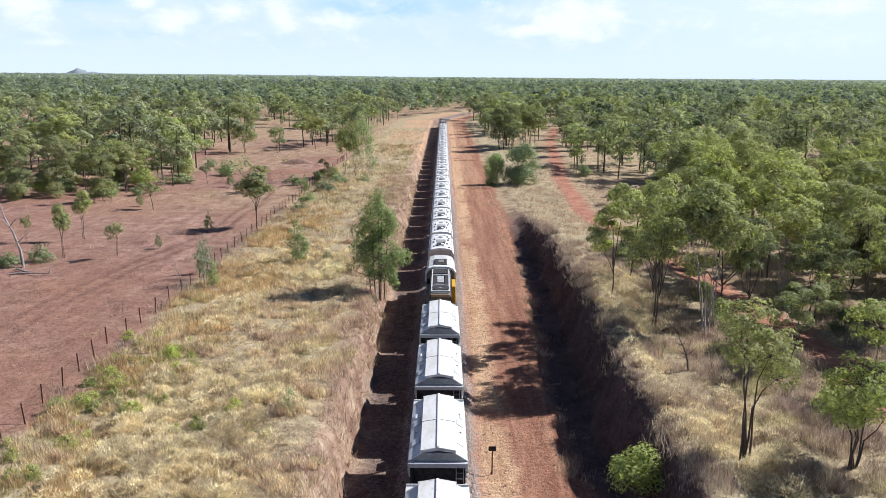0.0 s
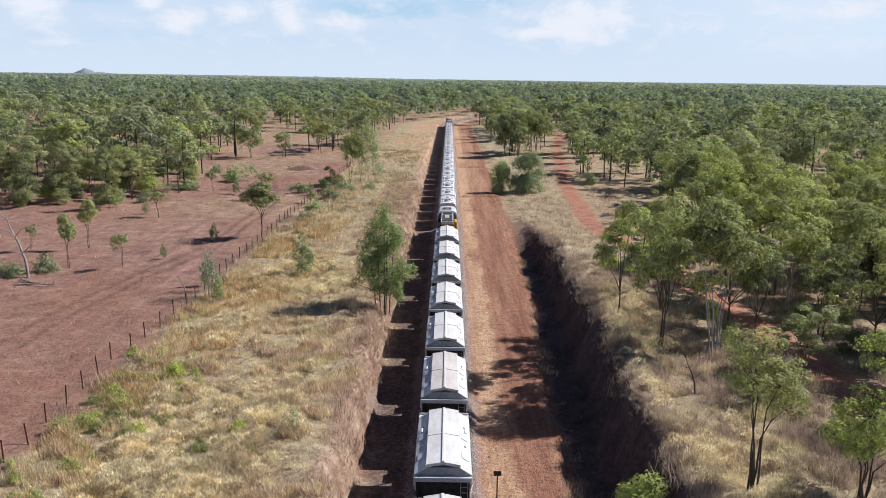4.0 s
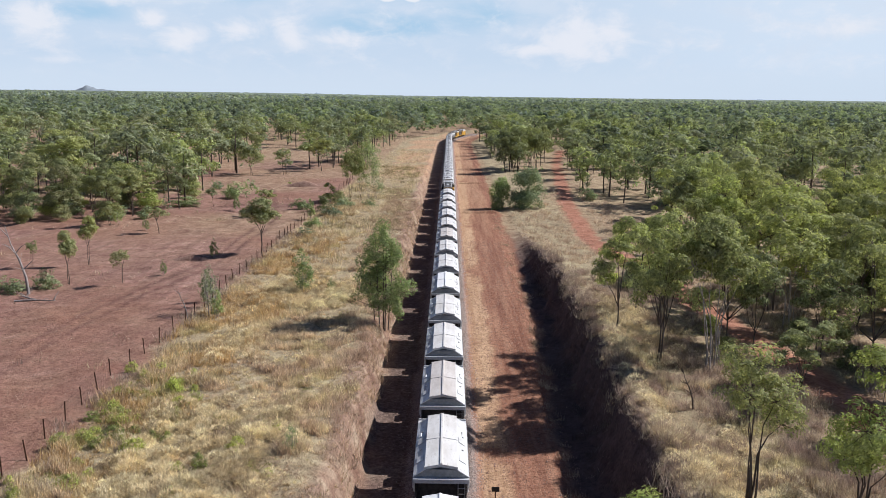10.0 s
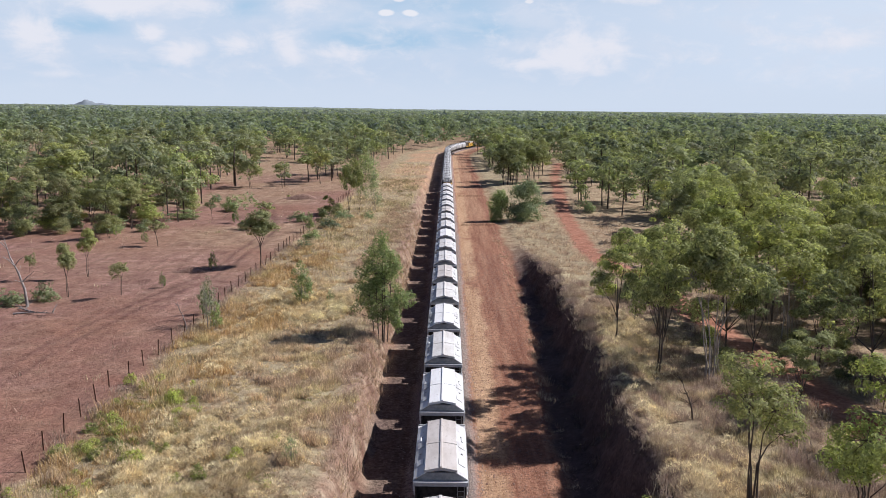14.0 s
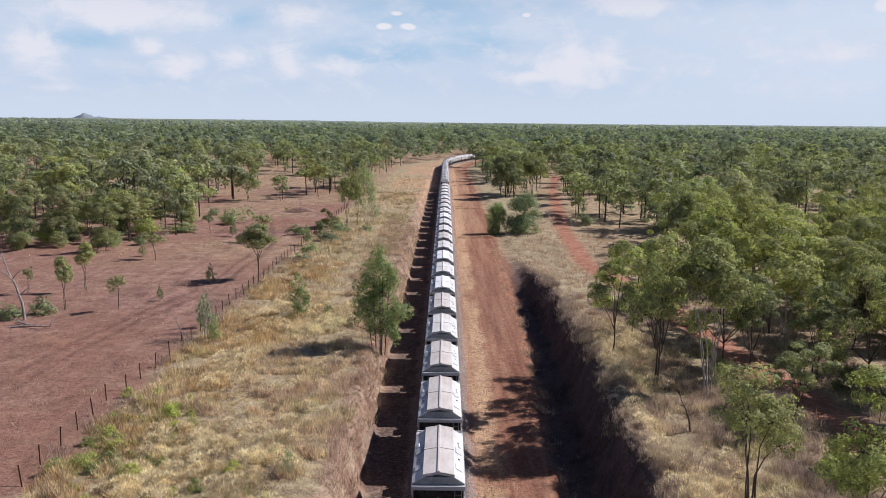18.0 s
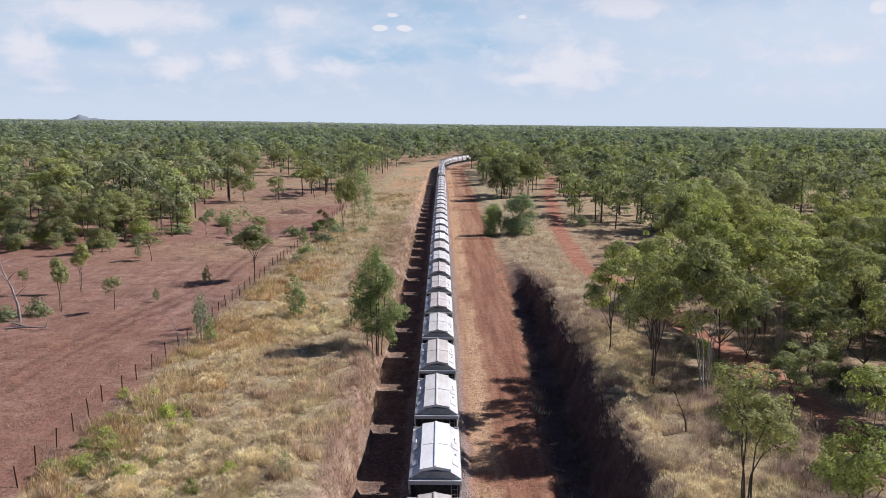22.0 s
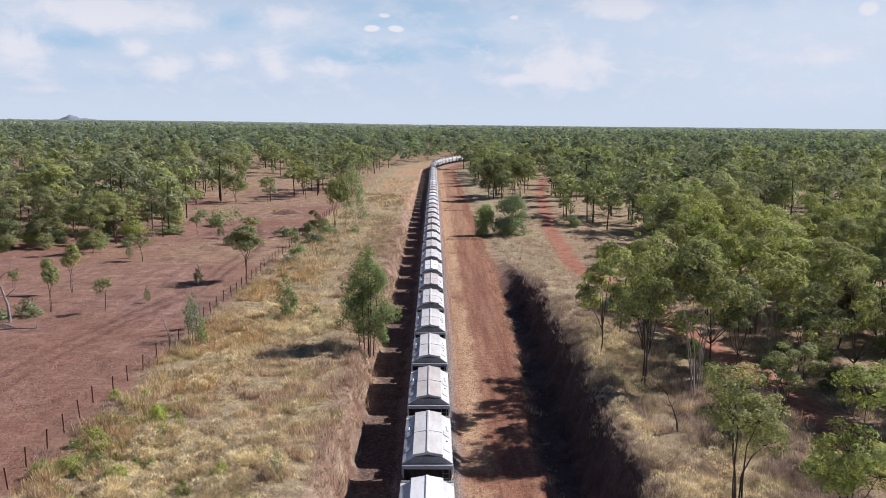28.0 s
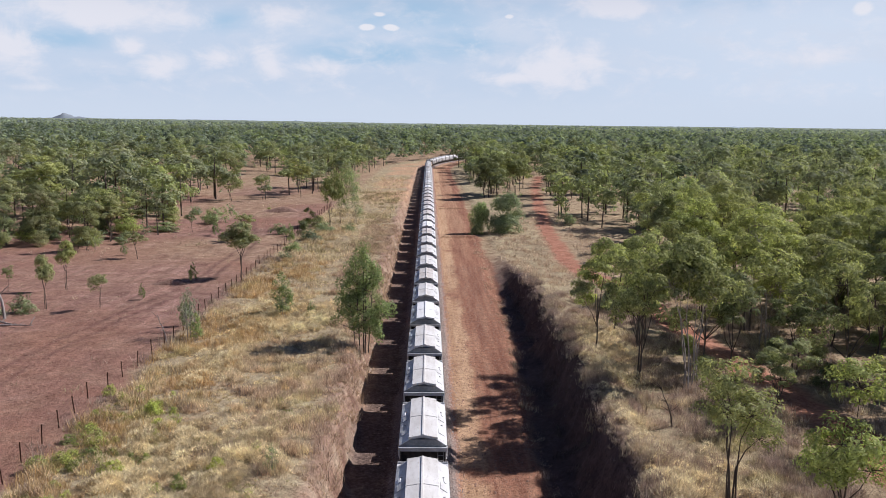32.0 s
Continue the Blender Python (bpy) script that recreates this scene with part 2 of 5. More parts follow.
def lid_material(name, clean, dusty):
    """Painted sheet metal with dust; each wagon a little different."""
    m, n, l, b = material(name, 0.5)
    b.inputs["Specular IOR Level"].default_value = 0.4
    p = position(n, l, (1, 0.35, 1), True)
    own = n.new("ShaderNodeObjectInfo").outputs["Random"]
    dust = noisy(n, l, p, 1.3, 6, 0.6)
    c = mixed(n, l, scaled(n, l, dust, 0.35, 0.68), clean, dusty)
    c = mixed(n, l, scaled(n, l, own, 0.0, 1.0, 0.0, 0.14), c, dusty)
    speck = ramp(n, l, noisy(n, l, p, 9.0, 4), [(0.30, (0.62, 0.58, 0.52)), (0.42, (1, 1, 1))])
    c = mixed(n, l, 0.6, c, speck, "MULTIPLY")
    l.new(c, b.inputs["Base Color"])
    l.new(scaled(n, l, dust, 0.3, 0.7, 0.38, 0.72), b.inputs["Roughness"])
    relief(n, l, b, noisy(n, l, p, 2.2, 3), 0.25, 0.03)
    return m


def straw_material(name, stops, green):
    m, n, l, b = material(name, 0.85)
    island = n.new("ShaderNodeNewGeometry").outputs["Random Per Island"]
    p = position(n, l)
    patch = noisy(n, l, p, 0.62, 5, 0.62)
    c = ramp(n, l, patch, stops)
    c = mixed(n, l, scaled(n, l, noisy(n, l, p, 0.23, 3), 0.56, 0.72), c, green)
    shade = ramp(n, l, island, [(0.0, (0.72, 0.68, 0.64)), (1.0, (1.22, 1.2, 1.14))])
    c = mixed(n, l, 1.0, c, shade, "MULTIPLY")
    clump = ramp(n, l, noisy(n, l, p, 1.7, 3), [(0.36, (0.66, 0.62, 0.58)), (0.56, (1.06, 1.06, 1.04))])
    c = mixed(n, l, 1.0, c, clump, "MULTIPLY")
    own = n.new("ShaderNodeAttribute")
    own.attribute_name = "tint"
    c = mixed(n, l, 1.0, c, ramp(n, l, own.outputs["Fac"], [(0.0, (0.62, 0.58, 0.55)), (0.35, (1.04, 1.04, 1.03)), (1.0, (1.30, 1.29, 1.20))]), "MULTIPLY")
    l.new(c, b.inputs["Base Color"])
    thin = n.new("ShaderNodeBsdfTranslucent")
    l.new(c, thin.inputs["Color"])
    both = n.new("ShaderNodeMixShader")
    both.inputs["Fac"].default_value = 0.3
    l.new(b.outputs["BSDF"], both.inputs[1])
    l.new(thin.outputs["BSDF"], both.inputs[2])
    l.new(both.outputs["Shader"], n["Material Output"].inputs["Surface"])
    return m


GROUND = ground_material()
LEAF = leaf_material("gum_leaves", (0.154, 0.169, 0.090), (0.268, 0.288, 0.157), (0.413, 0.423, 0.248), (0.352, 0.348, 0.165))
LEAF_DARK = leaf_material("dark_leaves", (0.125, 0.14, 0.075), (0.215, 0.232, 0.125), (0.325, 0.335, 0.18), (0.27, 0.272, 0.13))
LEAF_BRIGHT = leaf_material("bright_leaves", (0.19, 0.225, 0.085), (0.31, 0.355, 0.145), (0.44, 0.48, 0.22), (0.40, 0.41, 0.16))
LEAF_WEED = leaf_material("weed_leaves", (0.22, 0.25, 0.08), (0.33, 0.365, 0.13), (0.44, 0.47, 0.20), (0.42, 0.42, 0.16))
LEAF_PALE = leaf_material("pale_leaves", (0.15, 0.19, 0.09), (0.255, 0.30, 0.15), (0.37, 0.42, 0.215), (0.31, 0.335, 0.15))
LEAF_GREY = leaf_material("grey_leaves", (0.13, 0.165, 0.105), (0.22, 0.262, 0.178), (0.335, 0.38, 0.265), (0.25, 0.275, 0.18))
# far leaves, distance haze put into the colour as a blue-grey cast
LEAF_HAZE = leaf_material("light_haze_leaves", (0.12, 0.148, 0.122), (0.185, 0.222, 0.18), (0.265, 0.305, 0.245), (0.20, 0.235, 0.18))
LEAF_WOODS = leaf_material("woods_leaves", (0.142, 0.163, 0.103), (0.233, 0.257, 0.166), (0.345, 0.372, 0.255), (0.275, 0.285, 0.175))
# leaves near the horizon, with more haze painted into the colour
LEAF_HAZE_BLUE = leaf_material("hazy_leaves", (0.17, 0.205, 0.20), (0.23, 0.27, 0.265), (0.30, 0.34, 0.33), (0.23, 0.27, 0.265))
BARK = plain("dark_bark", (0.045, 0.033, 0.027), (0.14, 0.11, 0.09), 3.0, 0.95, 0, 0.6, True, (1, 1, 0.25))
BARK_PALE = plain("pale_bark", (0.20, 0.165, 0.14), (0.48, 0.43, 0.38), 1.6, 0.85, 0, 0.3, True, (1, 1, 0.3))
STRAW = straw_material("dry_grass", [(0.28, (0.47, 0.335, 0.25)), (0.40, (0.66, 0.525, 0.39)), (0.53, (0.77, 0.665, 0.475)), (0.68, (0.74, 0.67, 0.43))], (0.66, 0.61, 0.36))
FLUFF = straw_material("soft_yellow_grass", [(0.28, (0.58, 0.48, 0.31)), (0.45, (0.79, 0.70, 0.50)), (0.66, (0.83, 0.78, 0.58))], (0.73, 0.70, 0.49))
STRAW_GREY = straw_material("grey_grass", [(0.32, (0.37, 0.28, 0.25)), (0.48, (0.50, 0.40, 0.345)), (0.60, (0.67, 0.58, 0.435)), (0.76, (0.70, 0.645, 0.42))], (0.64, 0.61, 0.36))
STRAW_PINK = straw_material("brown_grass", [(0.30, (0.40, 0.29, 0.23)), (0.48, (0.58, 0.45, 0.36)), (0.66, (0.70, 0.60, 0.46))], (0.66, 0.54, 0.38))
STRAW_RUST = straw_material("rusty_grass", [(0.30, (0.42, 0.27, 0.13)), (0.52, (0.60, 0.43, 0.22)), (0.70, (0.72, 0.58, 0.34))], (0.58, 0.50, 0.26))
BRUSH = straw_material("twiggy_grass", [(0.30, (0.22, 0.172, 0.165)), (0.48, (0.37, 0.30, 0.27)), (0.66, (0.55, 0.48, 0.37))], (0.55, 0.51, 0.34))
# twiggy grass with the cutting's shade painted into its colour
BRUSH_SHADED = straw_material("shaded_twigs", [(0.30, (0.085, 0.068, 0.070)), (0.48, (0.14, 0.112, 0.108)), (0.66, (0.22, 0.185, 0.165))], (0.19, 0.175, 0.13))
OLIVE = straw_material("olive_tussocks", [(0.30, (0.25, 0.20, 0.13)), (0.48, (0.36, 0.32, 0.18)), (0.66, (0.47, 0.42, 0.25))], (0.34, 0.35, 0.17))
WEED = straw_material("green_weeds", [(0.30, (0.24, 0.27, 0.09)), (0.60, (0.38, 0.40, 0.14))], (0.46, 0.44, 0.18))
LID = lid_material("lid_paint", (0.68, 0.665, 0.645), (0.50, 0.475, 0.445))
LID_WHITE = lid_material("fresh_lid_paint", (0.82, 0.82, 0.82), (0.68, 0.67, 0.66))
LID_DUSTY = lid_material("dusty_lid_paint", (0.60, 0.555, 0.52), (0.44, 0.395, 0.36))
SIDE = lid_material("side_paint", (0.64, 0.64, 0.645), (0.40, 0.39, 0.38))
TANK = lid_material("white_paint", (0.82, 0.82, 0.82), (0.56, 0.545, 0.53))
IRON = plain("dark_iron", (0.018, 0.017, 0.018), (0.065, 0.058, 0.052), 4.0, 0.75, 0.2, 0.2)
GREY_STEEL = plain("grey_steel", (0.20, 0.20, 0.20), (0.36, 0.35, 0.34), 3.0, 0.6, 0.1)
RUST = plain("rusty_steel", (0.05, 0.024, 0.015), (0.135, 0.07, 0.045), 6.0, 0.9, 0.0, 0.3)
RAIL = plain("rail_steel", (0.10, 0.07, 0.055), (0.24, 0.20, 0.18), 4.0, 0.5, 0.6)
YELLOW = plain("yellow_paint", (0.50, 0.27, 0.02), (0.62, 0.36, 0.04), 1.5, 0.45)
BLUE = plain("blue_paint", (0.015, 0.03, 0.10), (0.03, 0.055, 0.16), 2.0, 0.45)
HOOD = plain("hood_paint", (0.11, 0.085, 0.06), (0.20, 0.155, 0.11), 2.0, 0.55)
ROOF_GREY = plain("roof_grey", (0.11, 0.108, 0.105), (0.24, 0.235, 0.23), 1.6, 0.65)
ROOF_DARK = plain("roof_dark_grey", (0.035, 0.034, 0.034), (0.10, 0.098, 0.095), 1.6, 0.75)
ROOF_LIGHT = plain("roof_light_grey", (0.34, 0.335, 0.33), (0.56, 0.55, 0.54), 1.8, 0.6)
TAN_PAINT = plain("tan_paint", (0.24, 0.155, 0.08), (0.36, 0.24, 0.13), 2.0, 0.6)
CONCRETE = plain("concrete", (0.30, 0.28, 0.26), (0.46, 0.44, 0.41), 3.0, 0.9, 0, 0.2)
WOOD = plain("dead_wood", (0.16, 0.135, 0.12), (0.40, 0.36, 0.33), 3.0, 0.95, 0, 0.5, True, (1, 1, 0.2))
# hill colour blued by painted distance haze
HAZE_ROCK = plain("haze_rock", (0.17, 0.20, 0.225), (0.23, 0.26, 0.285), 0.02, 0.95, 0, 0, False)
# farther ridges, almost all painted haze
HAZE_ROCK_PALE = plain("pale_haze_rock", (0.30, 0.37, 0.44), (0.34, 0.41, 0.48), 0.02, 0.95, 0, 0, False)
STONES = plain("ballast_stone", (0.12, 0.09, 0.08), (0.44, 0.37, 0.33), 9.0, 0.95, 0, 0, False)
CLOD = plain("red_clods", (0.14, 0.075, 0.055), (0.33, 0.21, 0.16), 3.0, 0.95, 0, 0, False)
GLASS = plain("dark_window", (0.01, 0.012, 0.014), (0.02, 0.022, 0.025), 1.0, 0.12)


# ---- mesh helpers ----
def part(name, bm, mat, parent=None, label=""):
    """Links a bmesh as one mesh object under a thing or a part."""
    me = bpy.data.meshes.new(name)
    bm.to_mesh(me)
    bm.free()
    me.materials.append(mat)
    ob = new(name, me)
    ob.parent = parent
    return tagged(ob, label)


def heap(name, verts, faces, mat, smooth=False):
    """One mesh from arrays of corners and of faces with equal corner counts."""
    verts, faces = np.asarray(verts, np.float32), np.asarray(faces, np.int32)
    me = bpy.data.meshes.new(name)
    me.vertices.add(len(verts))
    me.vertices.foreach_set("co", verts.ravel())
    k = faces.shape[1]
    me.loops.add(faces.size)
    me.loops.foreach_set("vertex_index", faces.ravel())
    me.polygons.add(len(faces))
    me.polygons.foreach_set("loop_start", np.arange(0, faces.size, k, dtype=np.int32))
    me.polygons.foreach_set("loop_total", np.full(len(faces), k, np.int32))
    if smooth is not False:
        me.polygons.foreach_set("use_smooth", np.ones(len(faces), bool) if smooth is True else smooth)
    me.materials.append(mat)
    me.update(calc_edges=True)
    return new(name, me)


def box(bm, c, s, bevel=0.0, turn=None):
    m = Matrix.Translation(c) @ (turn or Matrix()) @ Matrix.Diagonal((*s, 1))
    made = bmesh.ops.create_cube(bm, size=1, matrix=m)["verts"]
    if bevel:
        edges = list({e for v in made for e in v.link_edges})
        bmesh.ops.bevel(bm, geom=edges, offset=bevel, segments=1, affect="EDGES")
    return bm


def tube(bm, a, b, r, r2=None, sides=8):
    a, b = Vector(a), Vector(b)
    d = b - a
    m = Matrix.Translation((a + b) / 2) @ d.to_track_quat("Z", "Y").to_matrix().to_4x4()
    bmesh.ops.create_cone(bm, cap_ends=True, segments=sides, radius1=r, radius2=r if r2 is None else r2, depth=d.length, matrix=m)
    return bm


def extruded(bm, outline, y0, y1):
    """A closed outline of (x, z) drawn out along y."""
    a = [bm.verts.new((x, y0, z)) for x, z in outline]
    b = [bm.verts.new((x, y1, z)) for x, z in outline]
    k = len(outline)
    bm.faces.new(a)
    bm.faces.new(b[::-1])
    for i in range(k):
        bm.faces.new((a[i], b[i], b[(i + 1) % k], a[(i + 1) % k]))
    bmesh.ops.recalc_face_normals(bm, faces=bm.faces)
    return bm


def slab(bm, x0, z0, x1, z1, y0, y1, thick):
    """A tilted sheet between two edges that run along y."""
    return extruded(bm, [(x0, z0), (x1, z1), (x1, z1 - thick), (x0, z0 - thick)], y0, y1)


def B():
    return bmesh.new()


# ---- the lie of the land ----
def lattice(ix, iy, seed):
    h = np.sin(ix * 127.1 + iy * 311.7 + seed * 74.7) * 43758.5453
    return h - np.floor(h)


def vnoise(x, y, size, seed=0):
    """Smooth noise from 0 to 1 with features of that many metres."""
    x, y = np.asarray(x, float) / size, np.asarray(y, float) / size
    ix, iy = np.floor(x), np.floor(y)
    fx, fy = x - ix, y - iy
    fx, fy = fx * fx * (3 - 2 * fx), fy * fy * (3 - 2 * fy)
    a, b = lattice(ix, iy, seed), lattice(ix + 1, iy, seed)
    c, d = lattice(ix, iy + 1, seed), lattice(ix + 1, iy + 1, seed)
    return (a * (1 - fx) + b * fx) * (1 - fy) + (c * (1 - fx) + d * fx) * fy


def step(a, b, v):
    t = np.clip((np.asarray(v, float) - a) / (b - a), 0, 1)
    return t * t * (3 - 2 * t)


BEND, RADIUS, ARC, SLANT, OFFSET = 392.0, 300.0, 170.0, 0.0066, -0.18
ARC_Y = RADIUS * math.sin(ARC / RADIUS)


def track_x(y):
    y = np.asarray(y, float)
    over = np.clip(y - BEND, 0, ARC_Y)
    far = np.clip(y - BEND - ARC_Y, 0, None)
    return OFFSET + SLANT * y + RADIUS - np.sqrt(RADIUS ** 2 - over ** 2) + far * math.tan(ARC / RADIUS)


def track_pose(s):
    """Place and heading at s metres along the rails: straight, then a bend to the right, then straight again."""
    if s <= BEND:
        return OFFSET + SLANT * s, s, SLANT
    a = min(s - BEND, ARC) / RADIUS
    turn = a + SLANT
    x = OFFSET + SLANT * BEND + RADIUS * (math.cos(SLANT) - math.cos(turn))
    y = BEND + RADIUS * (math.sin(turn) - math.sin(SLANT))
    rest = max(0.0, s - BEND - ARC)
    return x + rest * math.sin(turn), y + rest * math.cos(turn), turn


def left_level(y):
    return 2.25 - 1.6 * step(150, 290, y) - 0.65 * step(300, 430, y)


def right_level(y):
    return 2.75 - 3.0 * step(82, 148, y)


def bank_shift(y):
    return 1.3 * step(44, 88, y)


def ground_z(x, y):
    x, y = np.asarray(x, float), np.asarray(y, float)
    u = x - track_x(y)
    wob = (vnoise(x, y, 2.3, 1) - 0.5) * 0.9 + (vnoise(x, y, 0.9, 2) - 0.5) * 0.35
    up_l = step(-4.75, -6.2, u + wob * 0.8)
    up_r = step(9.3, 11.5, u + wob * 1.25 - bank_shift(y))
    rough = (vnoise(x, y, 3.1, 3) - 0.5) * 0.34 + (vnoise(x, y, 1.1, 4) - 0.5) * 0.16 + (vnoise(x, y, 14, 5) - 0.5) * 0.5
    z = -0.5 + up_l * (left_level(y) + 0.5) + up_r * (right_level(y) + 0.5)
    z = z + rough * (0.12 + 0.88 * np.maximum(up_l, up_r))
    z = z + 0.36 * step(2.35, 1.6, np.abs(u))
    lip = u + wob * 0.8 - bank_shift(y)
    z = z + 0.75 * step(10.2, 11.7, lip) * step(14.4, 12.3, lip) * step(88, 66, y)
    z = z + 0.008 * np.clip(-x - 60, 0, 900) - 0.002 * np.clip(x - 60, 0, 900)
    z = z - 0.22 * step(1.2, 0.0, np.abs(u - 8.0 - bank_shift(y))) * step(150, 120, y)
    for y0 in (162.0, 216.0):
        z = z + 0.5 * np.exp(-((y - y0 - 0.06 * u) / 0.6) ** 2) * step(2.6, 3.4, u) * step(10.5, 9.0, u)
    return z


RED_TRACK = [(27.0, 30.0), (26.3, 54.0), (25.8, 60.0), (25.0, 69.0), (23.4, 90.0), (22.0, 110.0), (22.3, 123.0), (24.0, 150.0), (26.2, 180.0), (30.0, 215.0), (37.0, 278.0), (48.0, 350.0)]


def track_gap(x, y):
    """Metres from the red dirt track among the trees."""
    x, y = np.asarray(x, float), np.asarray(y, float)
    best = np.full(x.shape, 1e9)
    for (ax, ay), (bx, by) in zip(RED_TRACK, RED_TRACK[1:]):
        dx, dy = bx - ax, by - ay
        t = np.clip(((x - ax) * dx + (y - ay) * dy) / (dx * dx + dy * dy), 0, 1)
        best = np.minimum(best, np.hypot(x - ax - t * dx, y - ay - t * dy))
    return best


TYRES = [(-32.6, 30.0), (-32.1, 59.0), (-31.2, 71.5), (-28.0, 90.6), (-26.6, 110.0), (-27.4, 134.0), (-36.0, 175.0)]


def tyre_gap(x, y):
    """Metres from the middle of the wheel ruts on the plain."""
    best = np.full(np.shape(x), 1e9)
    for (ax, ay), (bx, by) in zip(TYRES, TYRES[1:]):
        dx, dy = bx - ax, by - ay
        t = np.clip(((x - ax) * dx + (y - ay) * dy) / (dx * dx + dy * dy), 0, 1)
        best = np.minimum(best, np.hypot(x - ax - t * dx, y - ay - t * dy))
    return best


def lines(*spans):
    out = []
    for a, b, d in spans:
        out.extend(np.arange(a, b, d))
    return np.array(sorted(set(np.round(out, 3))))


def build_ground():
    xs = lines((-4900, -900, 400), (-900, -200, 50), (-200, -80, 8), (-80, -36, 1.4), (-36, -26, 0.5), (-26, -8, 0.7), (-8, 13.5, 0.36), (13.5, 34, 0.7),
               (34, 90, 2.0), (90, 200, 8), (200, 900, 50), (900, 4901, 400))
    ys = lines((-4900, -400, 500), (-400, -40, 30), (-40, 28, 4), (28, 90, 0.6), (90, 150, 0.9), (150, 260, 1.6), (159, 166, 0.4), (213, 220, 0.4), (260, 460, 4), (460, 900, 20),
               (900, 4901, 200))
    gx, gy = np.meshgrid(xs, ys)
    gz = ground_z(gx, gy)
    w, h = len(xs), len(ys)
    idx = np.arange(w * h).reshape(h, w)
    faces = np.stack([idx[:-1, :-1], idx[:-1, 1:], idx[1:, 1:], idx[1:, :-1]], -1).reshape(-1, 4)
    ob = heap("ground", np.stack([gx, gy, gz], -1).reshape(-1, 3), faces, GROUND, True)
    x, y = gx.ravel(), gy.ravel()
    u = x - track_x(y)
    n1, n2, n3 = vnoise(x, y, 5, 11), vnoise(x, y, 1.6, 12), vnoise(x, y, 22, 13)
    ragged = (n1 - 0.5) * 2.2 + (n2 - 0.5) * 1.2
    zones = {
        "red": step(-21.2, -22.8, u + ragged * 0.8) * (1 - 0.5 * step(0.40, 0.62, n3) * step(85, 135, y)) * (1 - 0.72 * step(190, 330, y)) * (0.8 + 0.2 * n2) + step(16, 24, u) * 0.32 * step(0.35, 0.8, n1),
        "straw": np.maximum(step(-22.6, -20.4, u + ragged * 0.6) * step(-5.9, -7.0, u + ragged * 0.25) * (1 - 0.45 * step(170, 250, y) * step(0.45, 0.7, n1)),
                            step(11.2, 12.4, u) * (1 - 0.65 * step(17, 26, u + ragged * 2)) * step(0.1, 0.45, n1 + 0.25)),
        "bank": np.maximum(step(-7.4, -6.3, u + ragged * 0.3) * step(-2.2, -3.2, u), step(7.8, 9.0, u - bank_shift(y)) * step(12.0, 11.0, u - bank_shift(y)) * step(150, 120, y)),
        "road": step(-3.0, -1.8, u) * step(8.2, 7.2, u + ragged * 0.5 - bank_shift(y) - 1.2 * step(85, 130, y)),
        # mask of the painted shade in the cutting
        "ditch_shade": step(6.9, 8.1, u + ragged * 0.3 - bank_shift(y)) * step(12.0, 11.3, u - bank_shift(y)) * step(140, 110, y),
        # strip where the train's shadow falls, darkened by colour
        "cess_shade": step(-4.9, -4.1, u + ragged * 0.3) * step(-1.6, -2.1, u) * (0.62 + 0.38 * n2) * step(330, 260, y),
        "wheel": np.maximum(0.8 * step(0.42, 0.1, np.abs(tyre_gap(x, y) - 0.85) + (n2 - 0.5) * 0.3), step(1.0, 0.2, np.abs(u - 6.0)) * 0.10) * (0.6 + 0.4 * n1),
        "tan": np.maximum(0.5 * step(120, 190, y) * step(2.2, 2.8, u) * step(8.6, 7.6, u + ragged * 0.5) * (0.5 + 0.5 * n1) * step(700, 500, y) + step(2.2, 2.6, u) * step(4.5, 4.0, u + (n2 - 0.5) * 0.8) * step(0.12, 0.4, n1 * 0.5 + n2 * 0.5),
                          step(-19, -15, u + ragged) * step(-4.5, -6.5, u) * step(180, 240, y) * step(0.3, 0.62, n3 * 0.6 + n1 * 0.4)),
        "ballast": step(2.35, 1.85, np.abs(u) + (n2 - 0.5) * 0.5),
        "red_track": step(2.0, 1.2, track_gap(x, y) + (n2 - 0.5) * 0.9),
    }
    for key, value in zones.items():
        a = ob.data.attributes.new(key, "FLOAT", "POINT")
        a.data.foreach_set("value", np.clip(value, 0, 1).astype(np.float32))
    return tagged(ob, "red-brown dirt plain with straw grass strips and a graded track bench", "ground", kind="structure")


build_ground()


# ---- hills at the horizon ----
def far_hill(name, azimuth, distance, width, height, seed, label, mat):
    rng = np.random.default_rng(seed)
    rows, cols = 9, 41
    a = radians(azimuth)
    centre = np.array([math.sin(a), math.cos(a)]) * distance
    side, away = np.array([math.cos(a), -math.sin(a)]), np.array([math.sin(a), math.cos(a)])
    verts = []
    for j in range(rows):
        for i in range(cols):
            p, q = i / (cols - 1) * 2 - 1, j / (rows - 1) * 2 - 1
            peak = max(0, 1 - abs(p + 0.10) * 6.0) * 0.30 + max(0, 1 - abs(p - 0.05) * 0.95) ** 0.9 * 0.60
            z = height * peak * (1 - q * q) * (0.9 + 0.2 * rng.random())
            xy = centre + side * p * width / 2 + away * q * width * 0.35
            verts.append((xy[0], xy[1], z - 2))
    faces = [(j * cols + i, j * cols + i + 1, (j + 1) * cols + i + 1, (j + 1) * cols + i) for j in range(rows - 1) for i in range(cols - 1)]
    return tagged(heap(name, verts, faces, mat, True), label, "hill", kind="structure")


far_hill("backdrop_hill", -22.3, 4500, 480, 58, 3, "low wooded hill with a small rocky peak on the horizon", HAZE_ROCK)
far_hill("backdrop_ridge", 20.6, 4800, 900, 20, 4, "faint pale blue ridge far off on the horizon", HAZE_ROCK_PALE)
far_hill("backdrop_range", -25.5, 4780, 900, 30, 6, "long low wooded rise on the horizon", HAZE_ROCK)
